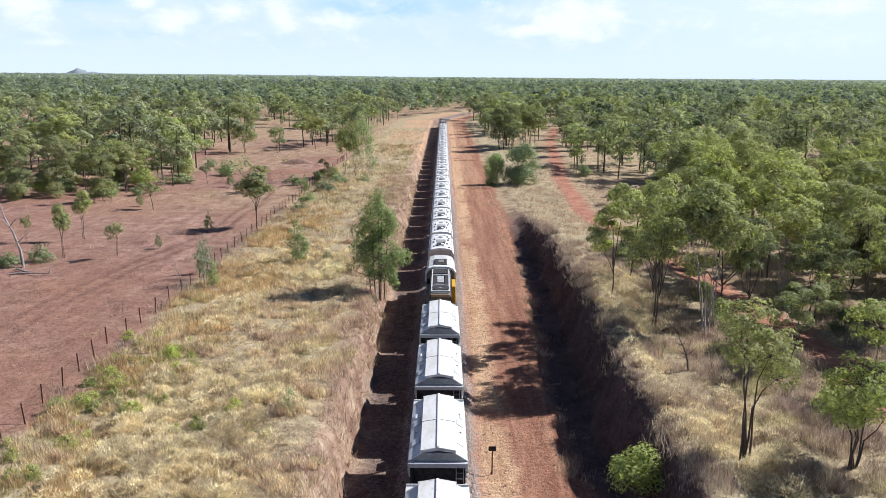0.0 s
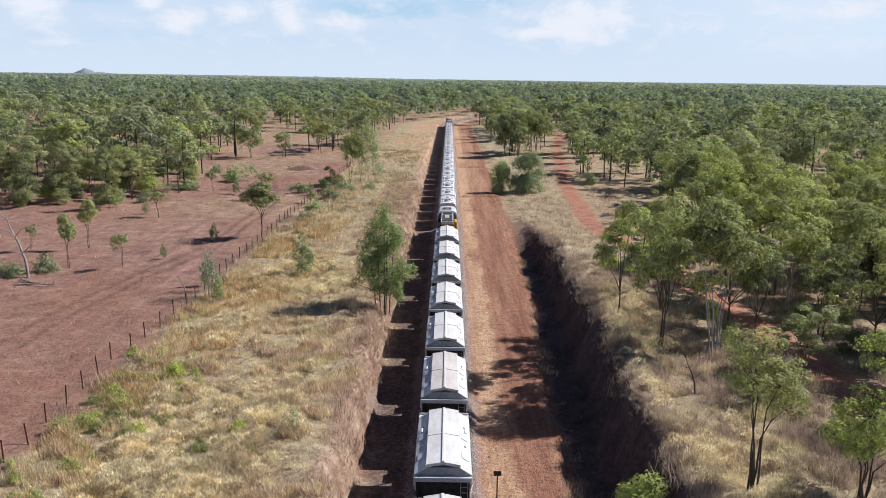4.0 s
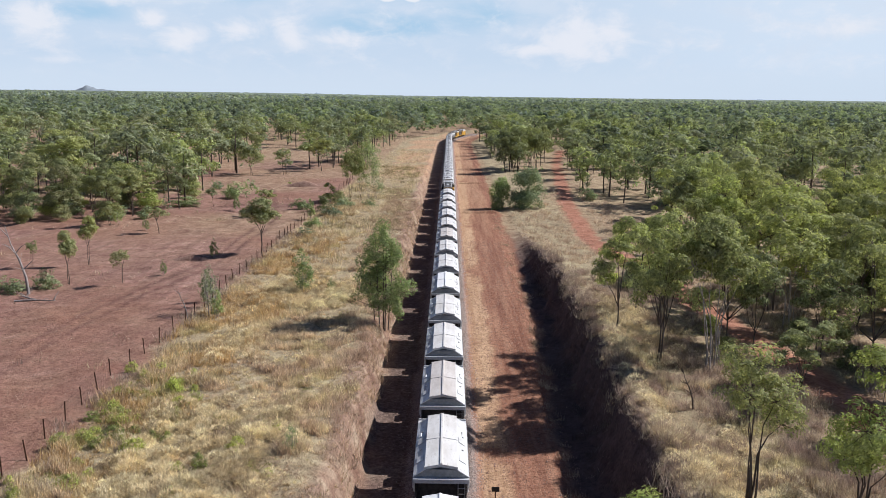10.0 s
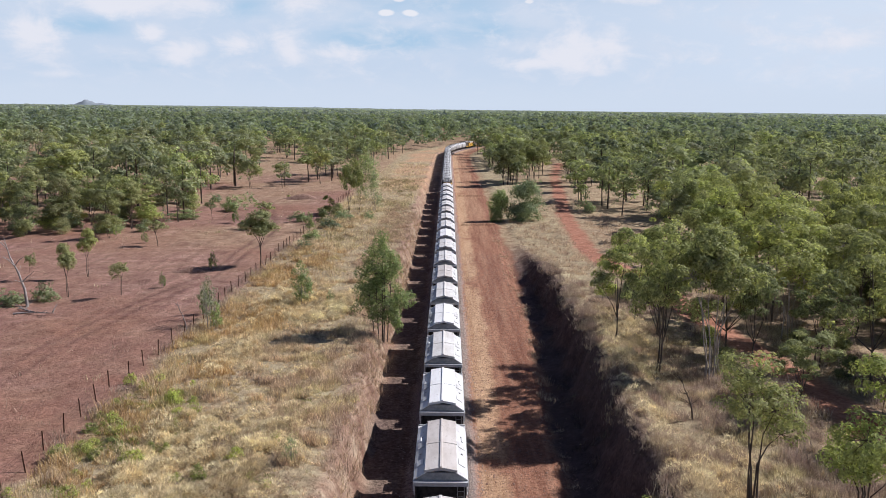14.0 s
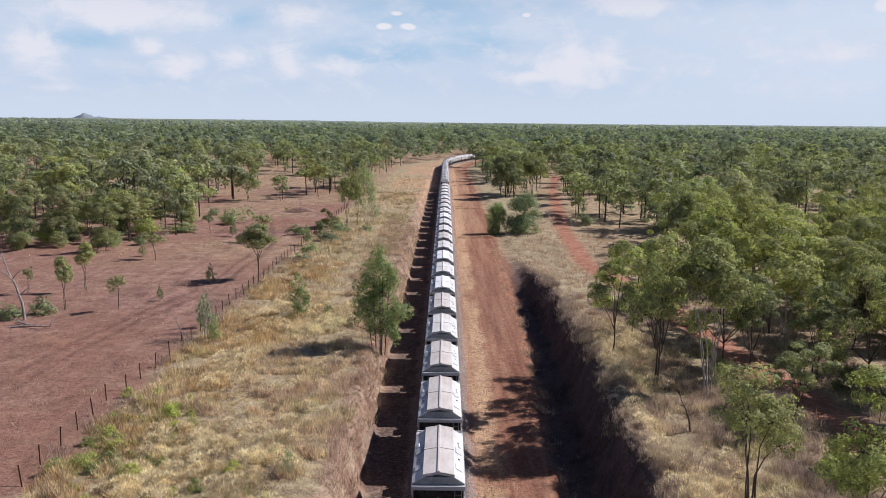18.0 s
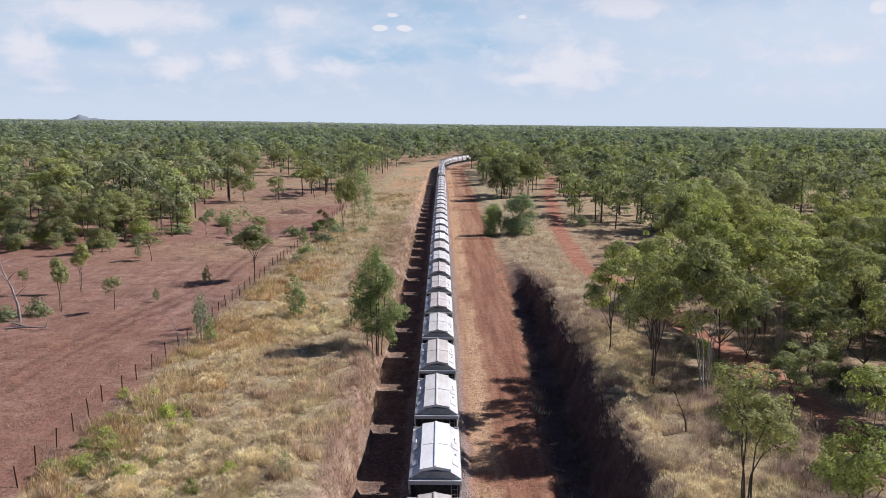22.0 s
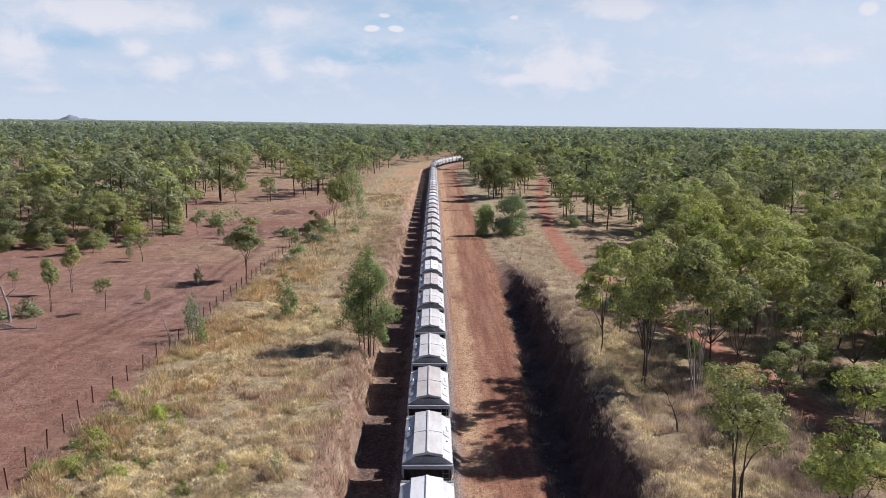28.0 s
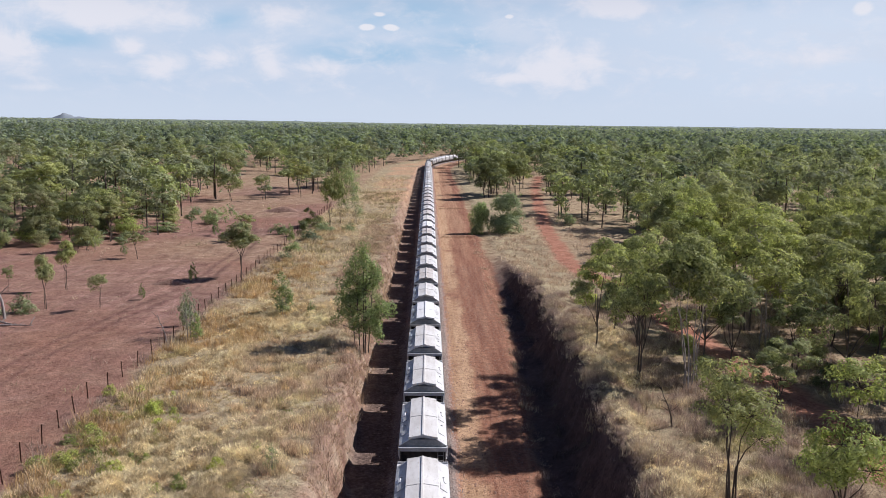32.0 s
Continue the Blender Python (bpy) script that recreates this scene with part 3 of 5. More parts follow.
far_hill("backdrop_rise", -8.2, 4850, 420, 30, 5, "faint pale rise far off on the horizon", HAZE_ROCK_PALE)


# ---- trees ----
def limb_tube(points, radii, sides=5):
    points = np.array(points, float)
    verts, faces = [], []
    for i, p in enumerate(points):
        d = points[min(i + 1, len(points) - 1)] - points[max(i - 1, 0)]
        d = d / (np.linalg.norm(d) + 1e-9)
        a = np.cross(d, (0.0, 1.0, 0.02))
        a = a / (np.linalg.norm(a) + 1e-9)
        b = np.cross(d, a)
        for k in range(sides):
            w = 2 * math.pi * k / sides
            verts.append(p + radii[i] * (a * math.cos(w) + b * math.sin(w)))
    for i in range(len(points) - 1):
        for k in range(sides):
            k2 = (k + 1) % sides
            faces.append((i * sides + k, i * sides + k2, (i + 1) * sides + k2, (i + 1) * sides + k))
    return np.array(verts), np.array(faces)


def joined(pieces):
    verts, faces, base = [], [], 0
    for v, f in pieces:
        verts.append(v)
        faces.append(f + base)
        base += len(v)
    return np.concatenate(verts), np.concatenate(faces)


def leaves(rng, centres, radii, count, size, squash=0.7):
    """Small leaf sprays over the rounded clumps at the ends of the limbs."""
    centres, radii = np.asarray(centres, float), np.asarray(radii, float)
    count = int(count * 1.9)
    pick = rng.choice(len(centres), count, p=radii ** 2 / (radii ** 2).sum())
    d = rng.normal(size=(count, 3)) + np.array([0, 0, 0.45])
    d /= np.linalg.norm(d, axis=1)[:, None]
    reach = (0.42 + 0.62 * np.sqrt(rng.random(count)) + 0.14 * rng.random(count) ** 3) * radii[pick]
    p = centres[pick, :3] + d * reach[:, None] * np.array([1, 1, squash])
    nrm = rng.normal(size=(count, 3)) * 0.34 + d * 0.8 + np.array([0.0, 0.0, 0.2])
    if centres.shape[1] > 3:
        out = p - centres[pick, 3:]
        nrm += 0.75 * out / (np.linalg.norm(out, axis=1)[:, None] + 1e-9)
    nrm /= np.linalg.norm(nrm, axis=1)[:, None]
    t = np.cross(nrm, rng.normal(size=(count, 3)))
    t /= np.linalg.norm(t, axis=1)[:, None] + 1e-9
    b = np.cross(nrm, t)
    s = size * (0.55 + 0.8 * rng.random(count))[:, None]
    v = np.stack([p - b * s * 0.27 - t * s * 0.4, p + b * s * 0.27 - t * s * 0.4, p + t * s * 0.75], 1).reshape(-1, 3)
    return v, np.arange(count * 3).reshape(-1, 3)


def tree_frame(rng, height, spread, clear, stems, limbs, clump, lean=0.10, low=0.0):
    """Stems, limbs and the places of the leaf clumps of one tree: a few rounded domes of foliage."""
    wood, centres, radii = [], [], []
    domes = stems if stems > 3 else 4 + int(rng.integers(2))
    each = max(5, int(round(limbs * stems * 2.9 / domes)))
    r0 = 0.0092 * height * (0.8 + 0.4 * rng.random()) / (1 + 0.22 * (stems - 1))
    turn = rng.random() * 6.28
    tilt = np.array([math.cos(turn), math.sin(turn), 0]) * lean * height * rng.random()
    lowest = max(clear + 0.14 - 0.3 * low, 0.08)
    for k in range(domes):
        a = turn + 6.28 * k / domes + rng.normal() * 0.35
        off = spread * (0.30 + 0.32 * rng.random()) * (0.5 if k == 0 else 1.0)
        big = spread * (0.50 + 0.18 * rng.random())
        thick = big * (0.72 + 0.3 * rng.random())
        top = height * (1.0 if k == 0 else lowest + (1.0 - lowest) * (0.22 + 0.68 * rng.random()))
        c = np.array([math.cos(a) * off, math.sin(a) * off, max(top - thick * 1.1, height * lowest * 0.8)]) + tilt
        if stems > 1:
            b = a + 0.4
            foot = np.array([math.cos(b), math.sin(b), 0]) * 0.03 * height * (k < stems)
            foot[2] = -0.25
        else:
            foot = np.array([0, 0, -0.25])
        fork = foot * 0.5 + tilt * 0.45 + np.array([c[0] * 0.18, c[1] * 0.18, height * clear * (0.8 + 0.25 * rng.random())])
        if stems == 1 and k > 0:
            fork = np.array(trunk_fork) * (0.85 + 0.15 * rng.random())
            wood.append(limb_tube([fork, (fork + c) / 2 + rng.normal(size=3) * 0.03 * height, c], [r0 * 0.55, r0 * 0.4, r0 * 0.15], 5))
        elif k < stems or stems > 2:
            mid = (foot + fork) / 2 + rng.normal(size=3) * np.array([0.012, 0.012, 0]) * height
            up = (fork + c) / 2 + rng.normal(size=3) * 0.02 * height
            wood.append(limb_tube([foot, mid, fork, up, c], [r0, r0 * 0.82, r0 * 0.62, r0 * 0.42, r0 * 0.15], 6))
            trunk_fork = fork
        else:
            wood.append(limb_tube([trunk_fork, (trunk_fork + c) / 2, c], [r0 * 0.5, r0 * 0.35, r0 * 0.12], 5))
        for j in range(each):
            d = rng.normal(size=3) + np.array([0, 0, 0.65])
            d /= np.linalg.norm(d)
            d[2] = max(d[2], -0.25 - low)
            e = c + d * np.array([big, big, thick]) * (0.72 + 0.3 * rng.random())
            wood.append(limb_tube([c, (c + e) / 2 - np.array([0, 0, 0.05 * big]), e], [r0 * 0.22 + 0.004, r0 * 0.14 + 0.003, 0.004], 3))
            centres.append(np.concatenate([e, c - np.array([0, 0, 0.3 * thick])]))
            radii.append(clump * (0.48 + 0.5 * rng.random()))
    return joined(wood), np.array(centres), np.array(radii)


def make_tree(seed, name, label, height, spread, clear, stems, limbs, clump, count, size, leaf, bark, squash=0.7, lean=0.1, low=0.0, category="tree"):
    rng = np.random.default_rng(seed)
    (wv, wf), centres, radii = tree_frame(rng, height, spread, clear, stems, limbs, clump, lean, low)
    top = tagged(new(name), label, category)
    trunk = heap("trunk" if category == "tree" else "stem", wv, wf, bark, True)
    trunk.parent = top
    if count:
        lv, lf = leaves(rng, centres, radii, count, size, squash)
        crown = heap("crown" if category == "tree" else "foliage", lv, lf, leaf)
        crown.parent = top
    return top


def column_tree(seed, name, label, stems, wide, branches, puff, count, size, leaf, bark, skirt=0):
    """A leafy tree of several upright stems, clothed almost to the ground."""
    rng = np.random.default_rng(seed)
    top = tagged(new(name), label, "tree")
    wood, centres, radii = [], [], []
    for dx, dy, h in stems:
        pts = [(dx * 0.45 + dx * 0.5 * f, dy * 0.45 + dy * 0.5 * f, h * f - 0.3 * (f == 0)) for f in (0, 0.25, 0.5, 0.75, 1)]
        wood.append(limb_tube(pts, np.array([0.007, 0.006, 0.0048, 0.0032, 0.0011]) * h, 6))
        for j in range(branches):
            f = 0.17 + 0.82 * (j + rng.random()) / branches
            a = rng.random() * 6.28
            out = wide * math.sin(math.pi * min(1, 0.22 + f * 0.78)) ** 0.7 * (0.5 + 0.6 * rng.random())
            p = np.array([dx * (0.45 + 0.5 * f), dy * (0.45 + 0.5 * f), h * f])
            e = p + np.array([math.cos(a) * out, math.sin(a) * out, 0.45 * out])
            wood.append(limb_tube([p, (p + e) / 2 - np.array([0, 0, 0.05]), e], np.array([0.018, 0.013, 0.005]) * wide, 4))
            centres.append(e)
            radii.append(puff * (0.8 + 0.6 * rng.random()))
    for a in range(skirt):
        centres.append(np.array([0.9 + 1.1 * rng.random(), 0.1 - 0.5 * rng.random(), 1.1 + 0.28 * a]))
        radii.append(0.5)
    v, f = joined(wood)
    heap("trunk", v, f, bark, True).parent = top
    v, f = leaves(rng, centres, radii, count, size, 1.1)
    heap("crown", v, f, leaf).parent = top
    return top


PARK = (0, 0, -400)
GUM_LABEL = "slender gum tree with dark trunk and open green crown"
MODELS = {
    "gum": [make_tree(s, "gum_tree", GUM_LABEL, 10, 3.0, 0.27, st, lm, 0.78, 3000, 0.215, LEAF, BARK) for s, st, lm in
            ((11, 1, 13), (12, 2, 8), (13, 1, 14), (14, 3, 6), (15, 2, 9), (16, 1, 15))],
    "pale": [make_tree(s, "gum_tree", "gum tree with several pale trunks and a spreading green crown", 10, 2.9, 0.33, 4, 5, 0.8, 2900, 0.215, LEAF, BARK_PALE) for s in (21, 22)],
    "dark": [make_tree(s, "dark_gum_tree", "dense dark green gum tree on the open plain", 10, 3.4, 0.20, 2, 12, 1.0, 3400, 0.25, LEAF_DARK, BARK) for s in (31, 32)],
    "small": [make_tree(s, "young_gum_tree", "small young gum tree with a thin trunk and rounded green crown", 6, 2.0, 0.60, st, 9, 0.58, 1100, 0.20, LEAF, BARK) for s, st in ((41, 1), (42, 2), (43, 1))],
    "lone": [make_tree(95, "lone_gum_tree", "lone gum tree with forked trunk and rounded crown on red dirt", 7, 1.75, 0.40, 2, 15, 0.55, 2900, 0.19, LEAF, BARK, 0.8, 0.03)],
    "thin": [column_tree(s, "sapling", "thin pale green sapling with sparse leaves in dry grass", ((0, 0, 5.0), (-0.5, 0.2, 4.1), (0.6, -0.2, 3.6), (0.2, 0.6, 3.0)), 0.8, 10, 0.28, 1300, 0.15, LEAF_PALE, BARK_PALE) for s in (51, 52)],
    "twigs": [column_tree(s, "dry_sapling", "grey half-bare sapling thicket beside the wire fence", ((0, 0, 5.0), (-0.7, 0.2, 4.3), (0.8, -0.2, 3.9), (0.3, 0.7, 3.4), (-0.3, -0.6, 4.6)), 0.75, 12, 0.24, 520, 0.14, LEAF_GREY, WOOD) for s in (55, 56)],
    "grey": [make_tree(s, "grey_gum_tree", "sparse grey-green tree with bare twigs", 10, 2.5, 0.10, 6, 7, 0.8, 1500, 0.2, LEAF_GREY, BARK_PALE, 1.0, 0.05, 0.4) for s in (61, 62)],
    "bush": [make_tree(s, "bush", "rounded green bush beside the cutting", 3, 1.35, 0.04, 6, 9, 0.5, 2600, 0.14, m, BARK, 0.9, 0.05, 1.0, "bush") for s, m in ((71, LEAF_BRIGHT), (72, LEAF), (73, LEAF_DARK))],
    "round": [make_tree(s, "round_bush", "large rounded grey-green bush beside the dirt track", 8, 4.2, 0.03, 8, 11, 1.15, 6500, 0.31, LEAF_GREY, BARK, 1.0, 0.02, 1.0, "bush") for s in (75, 76)],
    "weed": [make_tree(s, "leafy_weed", "low leafy bright green weed in dry grass", 0.9, 0.62, 0.04, 6, 7, 0.17, 420, 0.10, LEAF_WEED, BARK, 0.9, 0.1, 0.9, "weed") for s in (91, 92)],
    "scrub": [make_tree(s, "scrub_bush", "low grey-green scrub on red dirt", 1.6, 1.1, 0.04, 6, 4, 0.36, 700, 0.15, LEAF_GREY, BARK, 0.8, 0.1, 0.8, "bush") for s in (81, 82)],
}
for models in MODELS.values():
    for ob in models:
        ob.location = PARK


def plant(kind, x, y, height, rng, wide=1.0, label="", which=None):
    """A copy of one of the models, brought to its height, on the ground at x, y."""
    models = MODELS[kind]
    ob = models[which if which is not None else int(rng.integers(len(models)))]
    whole = {"round": 8, "twigs": 5, "weed": 0.9, "lone": 7, "small": 6, "thin": 5, "bush": 3, "scrub": 1.6}.get(kind, 10)
    k = height / whole
    z = float(ground_z(x, y)) - 0.03
    made = copy_thing(ob, pose(x, y, z, 0, 0, float(rng.random() * 360)) @ Matrix.Diagonal((k * wide, k * wide, k, 1)))
    return tagged(made, label)


rng_trees = np.random.default_rng(5)
placed = []


def plant_row(rows):
    for kind, x, y, h, wide in rows:
        plant(kind, x, y, h, rng_trees, wide)
        placed.append((x, y))


# the open red plain beyond the fence
plant_row([("scrub", -42.5, 81.3, 1.6, 1.6), ("scrub", -40.0, 83.6, 2.0, 1.0), ("lone", -38.4, 85.3, 5.6, 0.8), ("lone", -40.5, 95.5, 5.6, 0.75),
           ("small", -40.2, 118.6, 4.0, 1.15), ("small", -33.0, 85.3, 3.6, 0.9), ("thin", -30.1, 89.6, 1.8, 0.9), ("lone", -22.7, 103.6, 7.0, 1.35),
           ("thin", -27.5, 100.4, 2.5, 1.1)])
plant_row([("dark", -20.4, 151.8, 3.9, 1.0), ("dark", -48.1, 212.9, 12.0, 1.0), ("small", -39.7, 210.8, 6.5, 1.1), ("gum", -32.8, 228.3, 11.0, 1.1),
           ("gum", -69.5, 155.7, 12.5, 1.4), ("gum", -54.7, 136.5, 8.4, 1.25), ("dark", -58.0, 139.5, 7.4, 1.3), ("dark", -64.0, 143.0, 8.5, 1.2), ("gum", -50.5, 145.0, 7.5, 1.2), ("gum", -73.5, 141.0, 8.8, 1.2), ("dark", -57.5, 146.0, 8.2, 1.5), ("scrub", -52.0, 132.0, 1.8, 1.8), ("scrub", -45.0, 147.3, 2.0, 2.0)])
plant_row([("small", -40.2, 147.7, 3.4, 1.1), ("thin", -34.7, 141.6, 2.8, 1.1), ("small", -46.6, 94.2, 3.0, 0.8), ("dark", -68.8, 135.4, 6.8, 1.1),
           ("small", -61.1, 134.1, 3.4, 1.2), ("scrub", -24.2, 143.9, 2.0, 1.2), ("dark", -16.9, 153.5, 11.0, 0.62), ("dark", -15.4, 157.5, 10.0, 0.5), ("grey", -13.4, 155.5, 11.5, 0.75), ("grey", -12.6, 158.0, 9.5, 0.7), ("bush", -18.8, 151.0, 2.4, 1.1)])
# the grass strip
plant_row([("thin", -13.8, 81.9, 4.7, 1.15), ("thin", -11.1, 83.3, 1.5, 1.3), ("twigs", -8.3, 44.6, 1.7, 1.3), ("twigs", -20.8, 74.3, 4.6, 1.0), ("twigs", -21.6, 76.2, 3.6, 1.0), ("thin", -22.3, 78.1, 3.0, 0.8), ("thin", -20.0, 73.0, 2.6, 1.1)])
plant_row([("scrub", -19.6, 126.0, 1.6, 1.5), ("scrub", -18.2, 137.0, 1.7, 1.6), ("bush", -20.2, 141.5, 2.6, 0.9), ("scrub", -17.0, 146.5, 1.8, 1.7), ("scrub", -19.0, 117.0, 1.2, 1.6), ("scrub", -13.0, 149.0, 1.4, 1.5), ("thin", -21.0, 133.0, 3.2, 1.2)])
# green weeds along the fence
rng_weeds = np.random.default_rng(61)
for cx, cy, spread, many in ((-20.6, 51.0, 1.4, 9), (-20.2, 45.0, 1.3, 7), (-16.1, 52.2, 0.9, 5), (-17.2, 46.0, 1.1, 6), (-19.8, 39.5, 1.4, 8), (-18.4, 56.0, 1.6, 4), (-9.8, 42.6, 1.2, 3), (-12.5, 40.6, 1.5, 3), (-21.2, 57.5, 0.8, 3)):
    for k in range(many):
        plant("weed", cx + float(rng_weeds.normal()) * spread, cy + float(rng_weeds.normal()) * spread * 1.2, float(rng_weeds.uniform(0.4, 0.9)), rng_weeds, float(rng_weeds.uniform(0.8, 1.3)))
# the trees on the edge of the cutting
plant_row([("gum", 13.9, 65.4, 9.2, 0.9), ("gum", 15.7, 58.8, 10.8, 0.85), ("gum", 17.2, 63.4, 10.0, 0.8), ("pale", 19.0, 57.6, 10.8, 0.95),
           ("pale", 20.3, 59.9, 11.0, 0.95), ("gum", 23.0, 52.0, 5.9, 1.25), ("gum", 35.3, 62.7, 10.5, 1.0), ("gum", 28.6, 61.5, 7.6, 1.1), ("gum", 22.6, 64.5, 8.2, 1.1)])
plant_row([("gum", 24.0, 62.6, 8.4, 0.9), ("gum", 28.6, 47.5, 7.2, 1.0), ("gum", 18.4, 69.5, 9.6, 1.0), ("gum", 17.6, 75.0, 8.8, 1.0), ("gum", 30.4, 57.1, 10.8, 0.9)])
plant_row([("round", 11.3, 168.7, 6.6, 0.62), ("round", 16.5, 169.1, 8.0, 0.98), ("dark", 18.3, 246.4, 12.6, 1.0), ("dark", 20.6, 251.0, 13.0, 1.0), ("dark", 28.5, 258.0, 13.5, 1.0), ("dark", 26.1, 262.7, 13.5, 0.9),
           ("gum", 31.0, 271.7, 13.2, 0.9), ("gum", 38.8, 264.3, 15.0, 1.0), ("dark", 22.0, 252.0, 12.2, 0.8)])

# near trees with a shape of their own
grove = make_tree(901, "gum_tree", "gum tree with three thin dark trunks and sparse crown", 8.2, 2.3, 0.34, 3, 11, 0.55, 3200, 0.16, LEAF, BARK, 0.8, 0.0)
grove.matrix_basis = pose(14.9, 37.9, float(ground_z(14.9, 37.9)) - 0.05, 0, 0, 40)
leafy = make_tree(902, "gum_tree", "gum tree with a forked trunk and yellow-green crown", 8.2, 2.7, 0.22, 3, 11, 0.62, 4200, 0.18, LEAF_BRIGHT, BARK, 0.8, 0.05, 0.2)
leafy.matrix_basis = pose(20.2, 37.6, float(ground_z(20.2, 37.6)) - 0.05, 0, 0, 100)
placed.extend([(14.9, 37.9), (20.2, 37.6)])


# the leafy tree at the lip of the cutting
tall_tree = column_tree(77, "tall_green_tree", "tall leafy green tree with several thin stems at the cutting edge",
                        ((0, 0, 9.3), (-0.8, 0.5, 8.0), (0.9, 0.2, 6.9), (-1.6, 1.0, 6.2), (0.3, -0.3, 8.5)), 1.75, 18, 0.52, 8400, 0.165, LEAF_PALE, BARK, 12)
tall_tree.matrix_basis = pose(-5.15, 73.0, float(ground_z(-6.3, 73.0)) - 0.5)


def dead_tree(x, y, height, seed, label, wood_kind):
    rng = np.random.default_rng(seed)
    top = tagged(new("dead_tree"), label, "tree")
    k = height / 6.8
    pts = np.array([(0, 0, -0.2), (-0.2, 0.05, 1.7), (-0.75, 0.1, 3.4), (-1.5, 0.2, 4.9), (-2.0, 0.3, 6.8)]) * k
    wood = [limb_tube(pts, np.array([0.16, 0.13, 0.10, 0.065, 0.02]) * k, 7)]
    for j in range(8):
        i = 1 + j % 3
        s = pts[i] * 0.6 + pts[i + 1] * 0.4
        a = rng.random() * 6.28
        r = height * (0.15 + 0.16 * rng.random())
        e = s + np.array([math.cos(a) * r, math.sin(a) * r * 0.6, r * (0.3 + 0.7 * rng.random())])
        wood.append(limb_tube([s, (s + e) / 2 + rng.normal(size=3) * 0.12 * k, e], np.array([0.06, 0.04, 0.01]) * k, 4))
    v, f = joined(wood)
    heap("trunk", v, f, wood_kind, True).parent = top
    top.matrix_basis = pose(x, y, float(ground_z(x, y)))
    return top


def fallen_branch(x, y, length, turn, seed):
    """A bleached branch lying on the ground, with a few bent twigs."""
    rng = np.random.default_rng(seed)
    top = tagged(new("fallen_branch"), "bleached fallen branch lying on red dirt", "branch")
    pts = [(length * f, 0.12 * math.sin(5 * f), 0.08 + 0.25 * f * (1 - f)) for f in (0, 0.25, 0.5, 0.75, 1)]
    part_of = limb_tube(pts, [0.10, 0.085, 0.07, 0.05, 0.02], 6)
    twigs = []
    for k in range(6):
        f = 0.25 + 0.7 * rng.random()
        p = np.array([length * f, 0, 0.12])
        e = p + np.array([0.6 * rng.random(), rng.normal() * 0.7, 0.3 + 0.5 * rng.random()])
        twigs.append(limb_tube([p, (p + e) / 2 + np.array([0, 0, 0.08]), e], [0.035, 0.025, 0.008], 4))
    heap("branch", part_of[0], part_of[1], WOOD, True).parent = top
    for v, f in twigs:
        heap("twig", v, f, WOOD, True).parent = top
    top.matrix_basis = pose(x, y, float(ground_z(x, y)), 0, 0, turn)
    return top


dead_tree(-40.6, 81.1, 6.8, 3, "bleached dead tree leaning over the red plain", WOOD)
fallen_branch(-40.3, 77.6, 3.8, 8, 21)
fallen_branch(-38.8, 78.6, 2.6, 150, 22)
dead_tree(15.7, 50.0, 2.7, 4, "broken dead sapling leaning in dry grass", BARK)
dead_tree(-22.4, 72.4, 2.6, 6, "grey dead sapling beside the fence", WOOD)
for x, y, h in ((10.1, 38.9, 3.0),):
    plant("bush", x, y, h, rng_trees, 1.15, which=0)


# ---- woods ----
def woods_chance(x, y):
    u = x - track_x(y)
    n = vnoise(x, y, 24, 31) * 0.65 + vnoise(x, y, 9, 32) * 0.35
    left_near = step(0.38, 0.52, n) * step(118, 135, y) * step(-42, -52, x)
    left_near = np.maximum(left_near, 0.035 * (y > 135))
    left_mid = step(0.47, 0.60, n) * 0.85
    left = np.where(y < 235, left_near, np.where(y < 340, left_mid, step(0.25, 0.42, n)))
    left = left * (u < -24.5 + 16 * step(395, 450, y))
    along = np.interp(y, [p[1] for p in RED_TRACK], [p[0] for p in RED_TRACK])
    edge = np.where(y < 75, 20.5, np.where(y < 160, np.interp(y, [75, 82, 100, 112, 150, 160], [18.5, 17.6, 21.8, 28.5, 40.0, 34.0]), np.where(y < 238, along + 2.6, 14.0))) - 5 * step(430, 500, y)
    right = (u > edge) * np.where(track_gap(x, y) < 3.6, 0.0, 1.0) * (1 - 0.7 * step(0.54, 0.64, n) * (y < 300) * (y > 92)) * 0.95
    right = right * (((x - 33.5) / 8.0) ** 2 + ((y - 160) / 20.0) ** 2 > 1)
    behind = (y > 455) * (np.abs(u) > 9)
    return np.clip(np.where(u < 0, left, right) + 0.9 * behind, 0, 1)


def scatter(rng, near, far, cell, half_angle=31.0):
    """Places for trees in the part of the plain between two distances."""
    w = far * math.tan(radians(half_angle)) + 5
    gx, gy = np.meshgrid(np.arange(-w, w, cell), np.arange(18, far, cell))
    x = (gx + rng.random(gx.shape) * cell * 0.9).ravel()
    y = (gy + rng.random(gx.shape) * cell * 0.9).ravel()
    d = np.hypot(x, y)
    keep = (d >= near) & (d < far) & (np.abs(x) < y * math.tan(radians(half_angle)) + 6) & (rng.random(x.shape) < woods_chance(x, y))
    return x[keep], y[keep]


